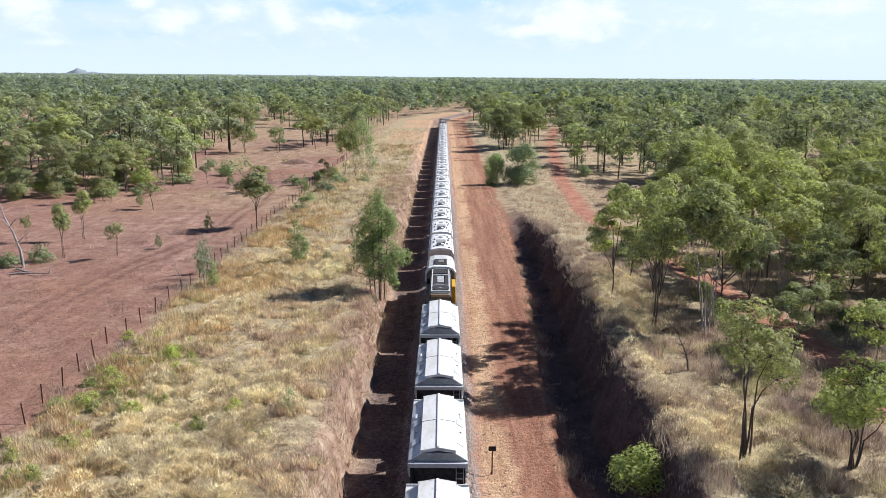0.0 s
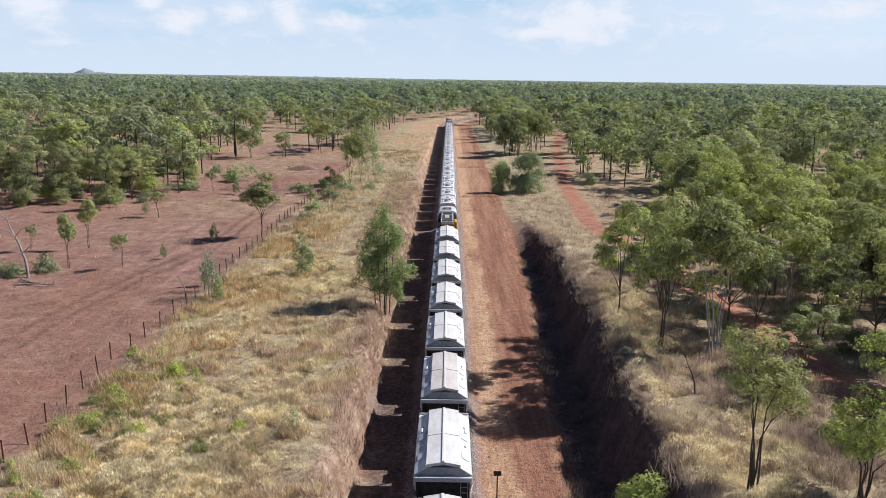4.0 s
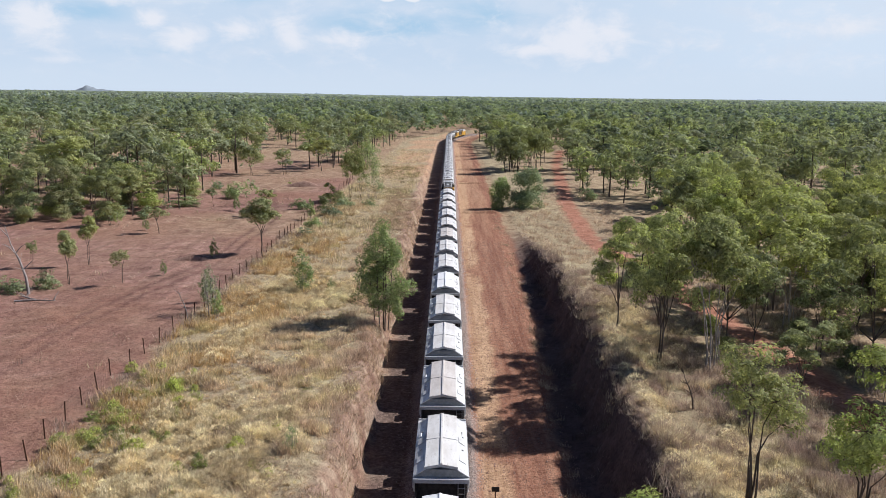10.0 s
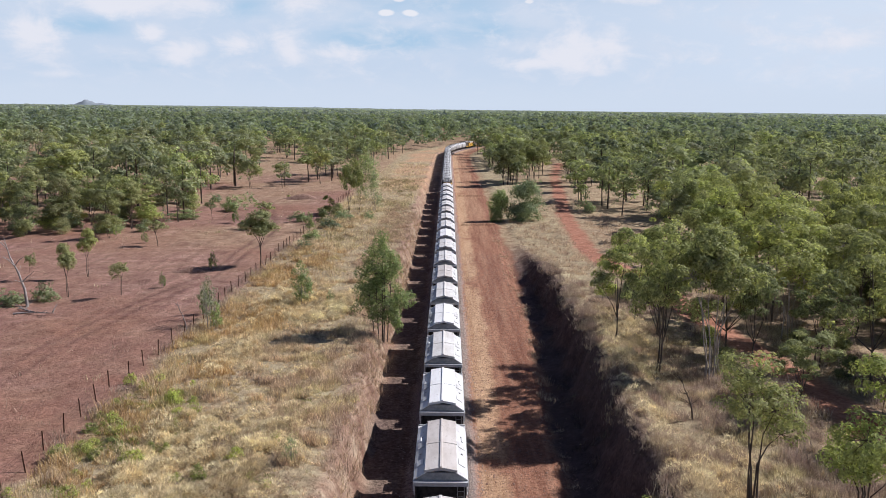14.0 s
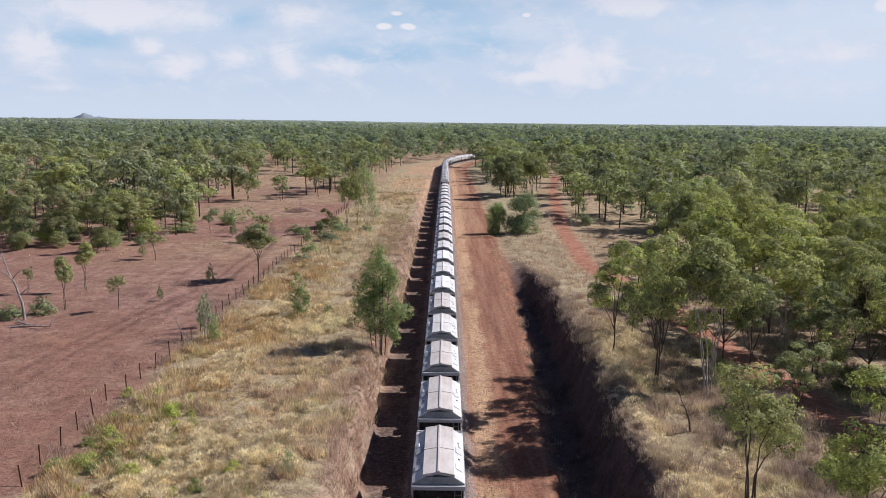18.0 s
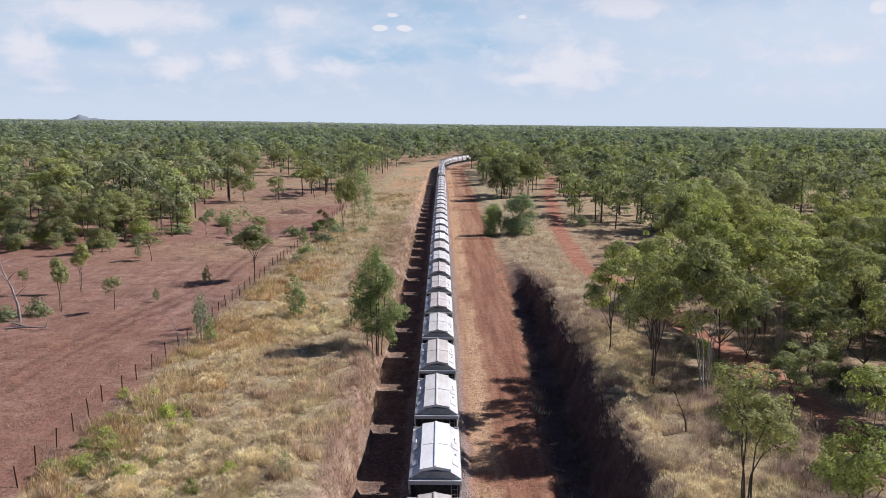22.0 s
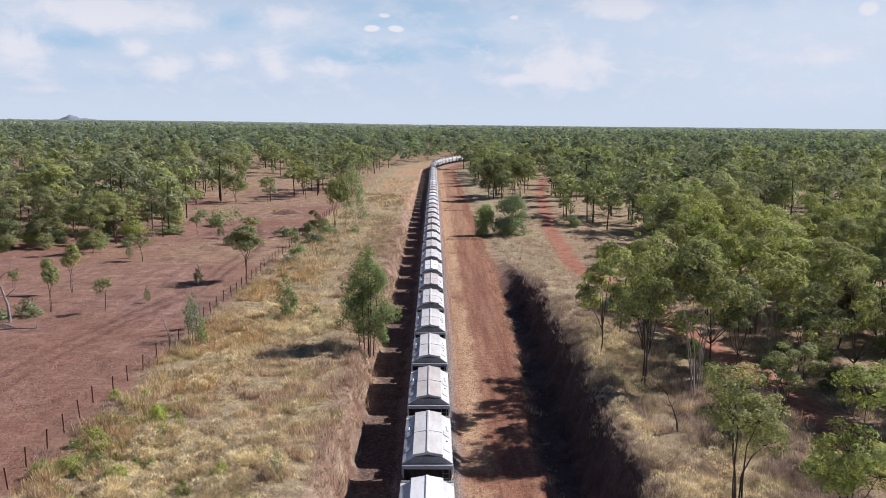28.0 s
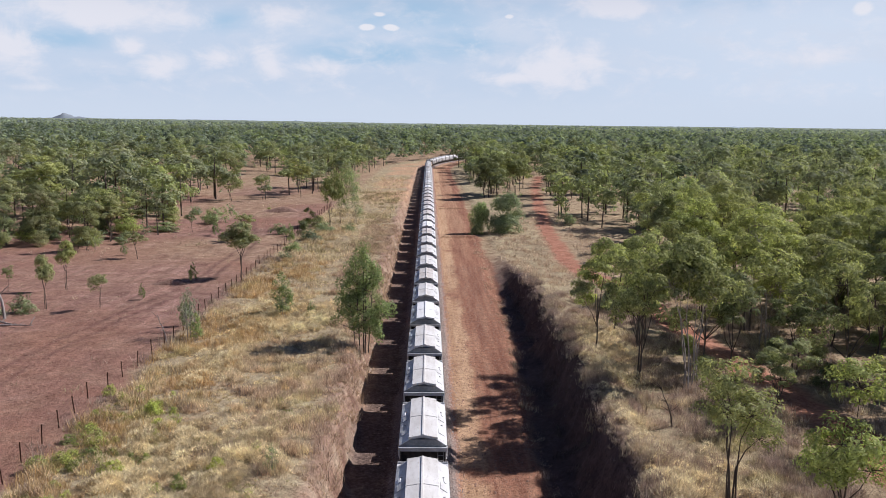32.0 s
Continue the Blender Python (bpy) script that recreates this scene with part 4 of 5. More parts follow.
rng_near = np.random.default_rng(8)
tx, ty = scatter(rng_near, 25, 152, 5.0)
for x, y in zip(tx, ty):
    if min((x - a) ** 2 + (y - b) ** 2 for a, b in placed) < 9:
        continue
    right_side = x > 0
    if right_side and y < 67 and x < 33:
        continue
    kind = rng_near.choice(["gum", "gum", "pale", "pale", "gum", "small"] if right_side else ["gum", "dark", "gum", "dark", "small"])
    tall = rng_near.uniform(8.5, 13.0) if right_side else rng_near.uniform(6.0, 10.0)
    if kind == "small":
        tall *= 0.62
    plant(str(kind), float(x), float(y), float(tall), rng_near, rng_near.uniform(0.9, 1.2) if right_side else rng_near.uniform(0.9, 1.3))


shrub_x, shrub_y = scatter(np.random.default_rng(31), 60, 190, 8.0)
for x, y in zip(shrub_x, shrub_y):
    if rng_near.random() < 0.55:
        plant(str(rng_near.choice(["scrub", "bush", "scrub"])), float(x), float(y), float(rng_near.uniform(1.2, 2.6)), rng_near, 1.2, "low dry shrub under the gum trees")
for x, y, h in ((21.4, 60.8, 1.7), (29.5, 58.8, 1.8), (22.3, 68.2, 1.6), (28.8, 66.0, 2.0), (30.8, 63.2, 1.9)):
    plant("bush", x, y, h, rng_near, 1.15, "low dry shrub under the gum trees", 2)
for k in range(46):
    x, y = rng_near.uniform(31, 72), rng_near.uniform(60, 135)
    if float(track_gap(x, y)) > 3.2:
        plant("bush", float(x), float(y), float(rng_near.uniform(1.8, 4.2)), rng_near, 1.2, "leafy olive shrub between the gum trees", int(rng_near.integers(2)))
for k in range(30):
    x, y = rng_near.uniform(-86, -47), rng_near.uniform(124, 172)
    plant(str(rng_near.choice(["bush", "scrub", "bush", "small"])), float(x), float(y), float(rng_near.uniform(1.6, 3.8)), rng_near, 1.3, "low olive shrub at the edge of the gum woods")
for k in range(14):
    x, y = rng_near.uniform(-75, -26), rng_near.uniform(105, 190)
    plant(str(rng_near.choice(["scrub", "small", "thin"])), float(x), float(y), float(rng_near.uniform(1.0, 3.2)), rng_near, 1.1, "small scattered shrub on the open plain")


def far_models(seed, limbs, clump, count, size, lone):
    """Simpler trees for woods that are far off."""
    out = []
    for k in range(6):
        rng = np.random.default_rng(seed + k)
        wood, centres, radii = tree_frame(rng, 10, 3.0, 0.20 + 0.07 * (k % 3), 1, limbs, clump)
        pole = limb_tube([(0, 0, -0.4), (0.15, 0.1, 4.0), (0.0, 0.0, 8.0)], [0.16, 0.12, 0.05], 4) if lone else None
        out.append((leaves(rng, centres, radii, count, size, 0.75), pole))
    return out


def far_woods(name, seed, near, far, cell, limbs, clump, count, size, label, lone=True, tall=(6.5, 13.5), leaf=LEAF):
    rng = np.random.default_rng(seed)
    x, y = scatter(rng, near, far, cell)
    models = far_models(seed * 10, limbs, clump, count, size, lone)
    pick = rng.integers(len(models), size=len(x))
    crowns, poles, tints = [], [], []
    for k, ((cv, cf), pole) in enumerate(models):
        s = pick == k
        m = int(s.sum())
        if not m:
            continue
        px, py = x[s], y[s]
        pz = ground_z(px, py)
        h = rng.uniform(tall[0], tall[1], m) / 10 * (1 - 0.35 * (rng.random(m) < 0.2)) * np.where(px < 0, 1.04, 1.15)
        w = h * rng.uniform(0.95, 1.4, m)
        a = rng.random(m) * 6.28
        tints.append(np.repeat(rng.random(m), len(cv)))
        for shape, tri, bag in ((cv, cf, crowns), (pole[0] if pole else None, pole[1] if pole else None, poles)):
            if shape is None:
                continue
            c, q = np.cos(a)[:, None], np.sin(a)[:, None]
            vx = (shape[:, 0] * c - shape[:, 1] * q) * w[:, None] + px[:, None]
            vy = (shape[:, 0] * q + shape[:, 1] * c) * w[:, None] + py[:, None]
            vz = shape[:, 2] * h[:, None] + pz[:, None]
            v = np.stack([vx, vy, vz], -1).reshape(-1, 3)
            bag.append((v, (tri[None] + (np.arange(m) * len(shape))[:, None, None]).reshape(-1, tri.shape[1])))
    top = tagged(new(name), label, "woods", kind="stuff")
    v, f = joined(crowns)
    canopy = tagged(heap("crowns", v, f, leaf), kind="stuff")
    canopy.parent = top
    tint = canopy.data.attributes.new("tint", "FLOAT", "POINT")
    tint.data.foreach_set("value", np.concatenate(tints).astype(np.float32))
    if poles:
        v, f = joined(poles)
        tagged(heap("trunks", v, f, BARK), kind="stuff").parent = top
    return top


far_woods("woods", 3, 152, 420, 8.3, 12, 1.05, 370, 0.57, "open gum woods with green crowns over dry ground", leaf=LEAF_WOODS)
far_woods("understorey", 6, 135, 420, 7.2, 5, 1.6, 46, 1.0, "low grey-green shrubs among the gum woods", False, (1.8, 4.2), LEAF_GREY)
far_woods("far_woods", 4, 420, 1150, 10.4, 6, 1.35, 42, 1.5, "dense green gum woods reaching into the distance", False, (6.5, 13.5), LEAF_HAZE)
far_woods("distant_woods", 5, 1150, 2300, 17.0, 5, 1.9, 14, 2.8, "unbroken grey-green gum woods near the horizon", False, (9.0, 15.0), LEAF_HAZE_BLUE)


def horizon_canopy():
    """The tops of the farthest woods as one uneven sheet."""
    xs, ys = np.arange(-3000, 3000, 13.0), np.arange(2150, 4750, 60.0)
    gx, gy = np.meshgrid(xs, ys)
    gx = gx + (lattice(gx, gy, 3) - 0.5) * 10
    gz = ground_z(gx, gy) + 6 + 6 * lattice(gx, gy, 9) + 3 * vnoise(gx, gy, 140, 10)
    w, h = len(xs), len(ys)
    idx = np.arange(w * h).reshape(h, w)
    f = np.stack([idx[:-1, :-1], idx[:-1, 1:], idx[1:, 1:], idx[1:, :-1]], -1).reshape(-1, 4)
    return tagged(heap("backdrop_woods", np.stack([gx, gy, gz], -1).reshape(-1, 3), f, LEAF_HAZE_BLUE, True), "grey-green tops of distant woods at the horizon", "woods", kind="structure")


horizon_canopy()


# ---- grass ----
def tufts(name, seed, x, y, scale, blades, mat, label, lean=1.1, slim=1.0):
    """Clumps of thin blades, all in one mesh."""
    rng = np.random.default_rng(seed)
    n = len(x)
    z = ground_z(x, y)
    k = n * blades
    bx = np.repeat(x, blades) + rng.normal(size=k) * np.repeat(scale, blades) * 0.32
    by = np.repeat(y, blades) + rng.normal(size=k) * np.repeat(scale, blades) * 0.32
    bz = np.repeat(z, blades) - 0.05
    h = np.repeat(scale, blades) * rng.uniform(0.35, 1.0, k)
    a = rng.random(k) * 6.28
    out = h * rng.uniform(0.05, lean, k)
    w = (0.009 + 0.024 * np.repeat(scale, blades) * rng.random(k)) * slim
    ca, sa = np.cos(a), np.sin(a)
    base = np.stack([bx, by, bz], -1)
    side = np.stack([-sa * w, ca * w, 0 * w], -1)
    tip = base + np.stack([ca * out, sa * out, h], -1)
    v = np.stack([base - side, base + side, tip], 1).reshape(-1, 3)
    return tinted(heap(name, v, np.arange(3 * k).reshape(-1, 3), mat), rng, n, blades * 3, label)


def tinted(ob, rng, clumps, corners, label):
    """Gives each clump a shade of its own."""
    shade = ob.data.attributes.new("tint", "FLOAT", "POINT")
    shade.data.foreach_set("value", np.repeat(rng.random(clumps), corners).astype(np.float32))
    return tagged(ob, label, "grass", kind="stuff")


def grass_places(seed, x0, x1, y0, y1, per_metre, chance):
    rng = np.random.default_rng(seed)
    n = int((x1 - x0) * (y1 - y0) * per_metre)
    x, y = rng.uniform(x0, x1, n), rng.uniform(y0, y1, n)
    keep = rng.random(n) < chance(x, y)
    x, y = x[keep] + track_x(y[keep]), y[keep]
    return x, y, (0.14 + 0.62 * step(0.35, 0.72, vnoise(x, y, 1.4, 41)) + 0.18 * vnoise(x, y, 5.0, 40)) * (0.7 + 0.5 * rng.random(len(x)))


def mounds(name, seed, x, y, radius, blades, mat, label):
    """Soft rounded clumps, their blades set all over a low dome."""
    rng = np.random.default_rng(seed)
    k = len(x) * blades
    r = np.repeat(radius, blades)
    a, q = rng.random(k) * 6.28, np.sqrt(rng.random(k))
    bx, by = np.repeat(x, blades) + np.cos(a) * q * r, np.repeat(y, blades) + np.sin(a) * q * r * 0.85
    bz = np.repeat(ground_z(x, y), blades) + r * 0.95 * (1 - q * q) - 0.15
    base = np.stack([bx, by, bz], -1)
    out = np.stack([np.cos(a) * q, np.sin(a) * q, 0.75 - 0.3 * q], -1) + rng.normal(size=(k, 3)) * 0.35
    h = (0.10 + 0.17 * rng.random(k)) * (0.6 + 0.5 * r)
    turn = rng.random(k) * 6.28
    w = 0.009 + 0.014 * rng.random(k)
    side = np.stack([np.cos(turn) * w, np.sin(turn) * w, 0 * w], -1)
    v = np.stack([base - side, base + side, base + out * h[:, None]], 1).reshape(-1, 3)
    return tinted(heap(name, v, np.arange(3 * k).reshape(-1, 3), mat), rng, len(x), blades * 3, label)


def soft_patches(x, y):
    return step(-18.8, -17.0, x) * step(-8.0, -10.0, x) * step(0.24, 0.42, vnoise(x, y, 6.0, 52)) * step(98, 80, y)


def strip(x, y):
    return step(-22.4, -20.8, x) * step(-6.2, -9.2, x + (vnoise(x, y, 3, 42) - 0.5) * 2.4) * (0.7 + 0.3 * step(0.3, 0.55, vnoise(x, y, 4.2, 43)))


x, y, s = grass_places(1, -22.5, -5.0, 34, 95, 9.0, strip)
tufts("grass", 1, x, y, s * 0.85 * (1 - 0.6 * soft_patches(x, y)), 42, STRAW, "long dry straw-coloured grass over the cutting's edge")
x, y, s = grass_places(2, -22.5, -5.0, 95, 190, 4.5, strip)
tufts("grass", 2, x, y, s * 1.15, 11, STRAW, "long dry straw-coloured grass over the cutting's edge")


x, y, s = grass_places(9, -22.5, -5.0, 190, 330, 1.3, strip)
tufts("grass", 9, x, y, s * 1.4, 9, STRAW, "sparse dry grass on the bare rise beside the rails")


def bank_edge(x, y):
    n = vnoise(x, y, 3.0, 44)
    return step(10.8, 11.6, x - bank_shift(y)) * (0.4 + 0.6 * step(0.25, 0.5, n)) * np.where(x > 20, 0.55, 1.0) * (track_gap(x, y) > 2.0)


x, y, s = grass_places(3, 9.4, 30, 34, 92, 13.0, bank_edge)
tufts("grass", 3, x, y, s * 0.95, 26, STRAW_GREY, "tall dry grey-yellow grass on the cutting's bank", 1.1, 0.8)
x, y, s = grass_places(4, 9.8, 34, 92, 200, 3.0, bank_edge)
tufts("grass", 4, x, y, s * 1.1, 11, STRAW_PINK, "tall dry grey-yellow grass among the trees")


def dry_floor(x, y):
    return step(15.5, 18.0, x) * (0.25 + 0.75 * step(0.36, 0.55, vnoise(x, y, 3.6, 57))) * (track_gap(x, y) > 2.1)


x, y, s = grass_places(20, 13, 34, 35, 84, 6.0, dry_floor)
tufts("grass", 20, x, y, s * 1.15, 20, BRUSH, "grey-brown dry brush under the gum trees", 0.85, 0.8)


def bank_lip(x, y):
    v = x - bank_shift(y)
    return step(10.8, 11.3, v) * step(13.0, 12.0, v) * (0.35 + 0.65 * step(0.3, 0.5, vnoise(x, y, 2.0, 51))) * step(125, 100, y)


x, y, s = grass_places(12, 9.6, 14.2, 33, 125, 9.0, bank_lip)
tufts("grass", 12, x, y, s * 1.25, 26, BRUSH, "tall grey twiggy grass on the lip of the cutting", 0.75, 0.6)


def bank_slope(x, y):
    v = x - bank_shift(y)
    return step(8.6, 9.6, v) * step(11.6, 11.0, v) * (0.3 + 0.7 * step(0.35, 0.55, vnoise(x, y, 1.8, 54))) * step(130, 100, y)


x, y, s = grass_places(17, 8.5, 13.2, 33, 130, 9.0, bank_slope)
tufts("grass", 17, x, y, s * 0.75, 18, BRUSH_SHADED, "short grey twiggy grass down the side of the cutting", 0.9, 0.65)


def ditch_fringe(x, y):
    v = x - bank_shift(y)
    return step(6.6, 7.3, v) * step(8.6, 7.9, v) * (0.2 + 0.8 * step(0.40, 0.58, vnoise(x, y, 2.2, 58))) * step(170, 120, y)


x, y, s = grass_places(22, 6.4, 10.2, 33, 170, 5.0, ditch_fringe)
tufts("grass", 22, x, y, s * 0.7, 18, STRAW_PINK, "thin dry grass along the edge of the dirt track", 0.9, 0.8)


def far_patches(x, y):
    return step(-21.5, -19.5, x) * step(-7.0, -8.5, x) * step(0.44, 0.60, vnoise(x, y, 7.0, 59)) * step(95, 110, y)


x, y, s = grass_places(23, -22, -6.5, 95, 250, 2.0, far_patches)
tufts("grass", 23, x, y, s * 1.2, 12, OLIVE, "olive and brown tussocks on the rise beside the rails", 0.9, 1.4)


def left_bank(x, y):
    return step(-4.8, -5.2, x) * step(-12.5, -9.4, x) * (0.35 + 0.75 * step(0.35, 0.6, vnoise(x, y, 1.6, 45)))


x, y, s = grass_places(5, -12.6, -4.6, 34, 170, 11.0, left_bank)
tufts("grass", 5, x, y, s * 0.85, 22, STRAW_PINK, "thin dry grass on the eroded bank")


rng_mounds = np.random.default_rng(14)
x, y, s = grass_places(14, -20, -7.5, 34, 95, 2.5, soft_patches)
mounds("grass_clumps", 14, x, y, rng_mounds.uniform(0.35, 1.0, len(x)), 460, FLUFF, "soft pale yellow-green grass clumps on the strip")


def grey_gaps(x, y):
    return step(-20.0, -18.0, x) * step(-7.0, -9.0, x) * step(0.42, 0.58, vnoise(x, y, 2.6, 55)) * step(90, 70, y)


x, y, s = grass_places(18, -20.5, -6.5, 34, 90, 4.0, grey_gaps)
tufts("grass", 18, x, y, s * 0.9, 24, BRUSH, "grey-brown dry stalks between the grass clumps", 0.9, 0.8)


def bank_patches(x, y):
    return step(11.8, 12.6, x - bank_shift(y)) * step(18.5, 16.0, x) * step(0.32, 0.46, vnoise(x, y, 5.0, 53)) * step(84, 70, y)


x, y, s = grass_places(15, 11.5, 19, 34, 84, 2.2, bank_patches)
mounds("grass_clumps", 15, x, y, rng_mounds.uniform(0.4, 1.0, len(x)), 300, FLUFF, "soft pale yellow-green grass clumps above the cutting")


def weeds(x, y):
    near_fence = step(-21.6, -20.6, x) * step(-16.0, -19.0, x) * step(0.48, 0.60, vnoise(x, y, 3.4, 48)) * step(66, 52, y)
    return np.maximum(near_fence, step(0.74, 0.80, vnoise(x, y, 3.0, 49)) * 0.7 * step(-8, -11, x) * step(70, 50, y))


x, y, s = grass_places(8, -22, -7, 34, 72, 7.0, weeds)
tufts("weeds", 8, x, y, s * 0.9, 12, WEED, "bright green leafy weeds in the dry grass")
keep = np.random.default_rng(16).random(len(x)) < 0.16
mounds("weed_clumps", 16, x[keep], y[keep], rng_mounds.uniform(0.3, 0.6, int(keep.sum())), 90, WEED, "bright green leafy weed clumps near the fence")


def fence_band(x, y):
    return step(-22.6, -20.6, x) * step(-14.6, -17.2, x - 2.0 * step(60, 85, y)) * (1 - 0.8 * step(92, 120, y)) * (0.2 + 0.8 * step(0.40, 0.58, vnoise(x, y, 4.0, 50)))


x, y, s = grass_places(10, -23.0, -12.5, 34, 150, 6.5, fence_band)
tufts("grass", 10, x, y, s * 1.25, 22, STRAW_RUST, "orange-brown dead grass along the wire fence")


def fence_brush(x, y):
    return step(-23.4, -22.4, x) * step(-19.4, -20.8, x) * (0.25 + 0.75 * step(0.36, 0.55, vnoise(x, y, 3.0, 56)))


x, y, s = grass_places(19, -23.6, -19.2, 34, 120, 6.0, fence_brush)
tufts("grass", 19, x, y, s * 1.0, 22, BRUSH, "grey twiggy weeds along the wire fence", 0.9, 0.8)


def plain_tufts(x, y):
    return step(0.5, 0.72, vnoise(x, y, 7, 46)) * 0.9 * (0.35 + 0.65 * step(105, 150, y))


x, y, s = grass_places(6, -75, -22.5, 40, 230, 0.55, plain_tufts)
tufts("grass", 6, x, y, s * 0.8, 7, STRAW_GREY, "thin scattered dry grass on red dirt")


def road_tufts(x, y):
    return 0.10 + 0.5 * step(0.55, 0.75, vnoise(x, y, 3, 47)) * step(7.6, 8.6, x)


x, y, s = grass_places(7, 2.2, 10, 34, 190, 0.9, road_tufts)
tufts("grass", 7, x, y, s * 0.4, 5, STRAW_PINK, "short dry grass on the dirt track")

for models in MODELS.values():
    for ob in models:
        for o in (*ob.children_recursive, ob):
            bpy.data.objects.remove(o)


def earth_mound(x, y, length, wide, tall, turn, seed):
    """A low worn ridge of pushed-up dirt."""
    rng = np.random.default_rng(seed)
    rows, cols = 9, 25
    c, q = math.cos(radians(turn)), math.sin(radians(turn))
    verts = []
    for j in range(rows):
        for i in range(cols):
            p, r = i / (cols - 1) * 2 - 1, j / (rows - 1) * 2 - 1
            h = tall * max(0.0, 1 - abs(p) ** 2.5) * max(0.0, 1 - r * r) * (0.55 + 0.45 * math.sin(2.4 * p + 1.3) + 0.35 * rng.random()) - 0.06
            a, b = p * length / 2, r * wide / 2 + 0.25 * math.sin(3 * p)
            px, py = x + a * c - b * q, y + a * q + b * c
            verts.append((px, py, float(ground_z(px, py)) + h))
    faces = [(j * cols + i, j * cols + i + 1, (j + 1) * cols + i + 1, (j + 1) * cols + i) for j in range(rows - 1) for i in range(cols - 1)]
    return tagged(heap("earth_mound", verts, faces, CLOD, True), "low dark red ridge of pushed-up dirt on the plain", "earth mound")


earth_mound(-29.9, 99.3, 5.2, 1.5, 0.55, 2, 31)
earth_mound(-30.5, 182.0, 8.0, 2.6, 0.9, 4, 32)
earth_mound(-47.5, 152.0, 7.0, 2.2, 0.6, -3, 33)


# ---- the fence along the plain ----
def build_fence():
    fence = tagged(new("wire_fence"), "rusty steel post and wire fence along the red plain", "fence")
    rng = np.random.default_rng(17)
    ys = np.arange(37.9, 200, 2.75)
    bm = B()
    box(bm, (0, 0, 0.62), (0.075, 0.02, 1.34), 0.004)
    box(bm, (0, 0.03, 0.62), (0.02, 0.06, 1.34), 0.004)
    first = part("post", bm, RUST, fence)
    heights = []
    for k, y in enumerate(ys):
        ob = first if k == 0 else new("post", first.data)
        ob.parent = fence
        x = float(np.interp(y, [38, 43, 50, 57, 64, 71, 105, 200], [-22.2, -22.5, -23.0, -23.2, -22.7, -22.1, -21.9, -21.2])) + rng.normal() * 0.05
        z = float(ground_z(x, y))
        heights.append((x, y, z))
        ob.matrix_basis = pose(x, y, z - 0.05, rng.normal() * 2, rng.normal() * 2.5, rng.normal() * 10)
    for level in (0.35, 0.62, 0.88, 1.12):
        pieces = [limb_tube([(x, y + 0.01, z + level) for x, y, z in heights], [0.006] * len(heights), 4)]
        v, f = joined(pieces)
        heap("wire", v, f, RUST).parent = fence
    return fence


build_fence()


def marker_post(x, y):
    post = tagged(new("marker_post"), "short trackside marker post with a small dark plate", "marker post")
    part("pole", tube(B(), (0, 0, -0.2), (0, 0, 1.45), 0.035, sides=8), RUST, post)
    plate = part("plate", box(B(), (0, 0.0, 1.52), (0.42, 0.03, 0.28), 0.01), IRON, post)
    part("bracket", box(B(), (0, 0.035, 1.48), (0.12, 0.03, 0.08), 0.005), GREY_STEEL, plate)
    post.matrix_basis = pose(x, y, float(ground_z(x, y)))


marker_post(3.05, 42.8)


# ---- rails ----
def swept(outline, start, end, gap, sideways):
    rows = []
    for s in np.arange(start, end + 0.01, gap):
        x, y, turn = track_pose(s)
        c, q = math.cos(turn), math.sin(turn)
        rows.append([(x + (a + sideways) * c, y - (a + sideways) * q, z) for a, z in outline])
    k = len(outline)
    v = np.array(rows).reshape(-1, 3)
    i = np.arange(len(rows) - 1)[:, None] * k
    j = np.arange(k)[None]
    f = np.stack([i + j, i + (j + 1) % k, i + k + (j + 1) % k, i + k + j], -1).reshape(-1, 4)
    return v, f


railway = tagged(new("railway_track"), "narrow gauge railway track with steel rails on concrete sleepers", "railway track", kind="structure")
RAIL_SHAPE = [(-0.06, -0.155), (0.06, -0.155), (0.06, -0.14), (0.012, -0.12), (0.012, -0.04), (0.033, -0.03), (0.033, 0.0), (-0.033, 0.0), (-0.033, -0.03), (-0.012, -0.04), (-0.012, -0.12), (-0.06, -0.14)]
for side in (-0.57, 0.57):
    v, f = swept(RAIL_SHAPE, -60, 760, 6.0, side)
    heap("rail", v, f, RAIL).parent = railway
sleeper_v, sleeper_f = [], []
cube_f = np.array([(0, 1, 3, 2), (4, 6, 7, 5), (0, 2, 6, 4), (1, 5, 7, 3), (0, 4, 5, 1), (2, 3, 7, 6)])
for s in np.arange(0, 520, 0.7):
    x, y, turn = track_pose(s)
    c, q = math.cos(turn), math.sin(turn)
    corners = [(x + a * c + b * q, y - a * q + b * c, z) for a in (-1.0, 1.0) for b in (-0.11, 0.11) for z in (-0.28, -0.155)]
    sleeper_f.append(cube_f + len(sleeper_v) * 8)
    sleeper_v.append(corners)
sleepers = heap("sleepers", np.array(sleeper_v).reshape(-1, 3), np.concatenate(sleeper_f), CONCRETE)
tagged(sleepers, kind="stuff").parent = railway


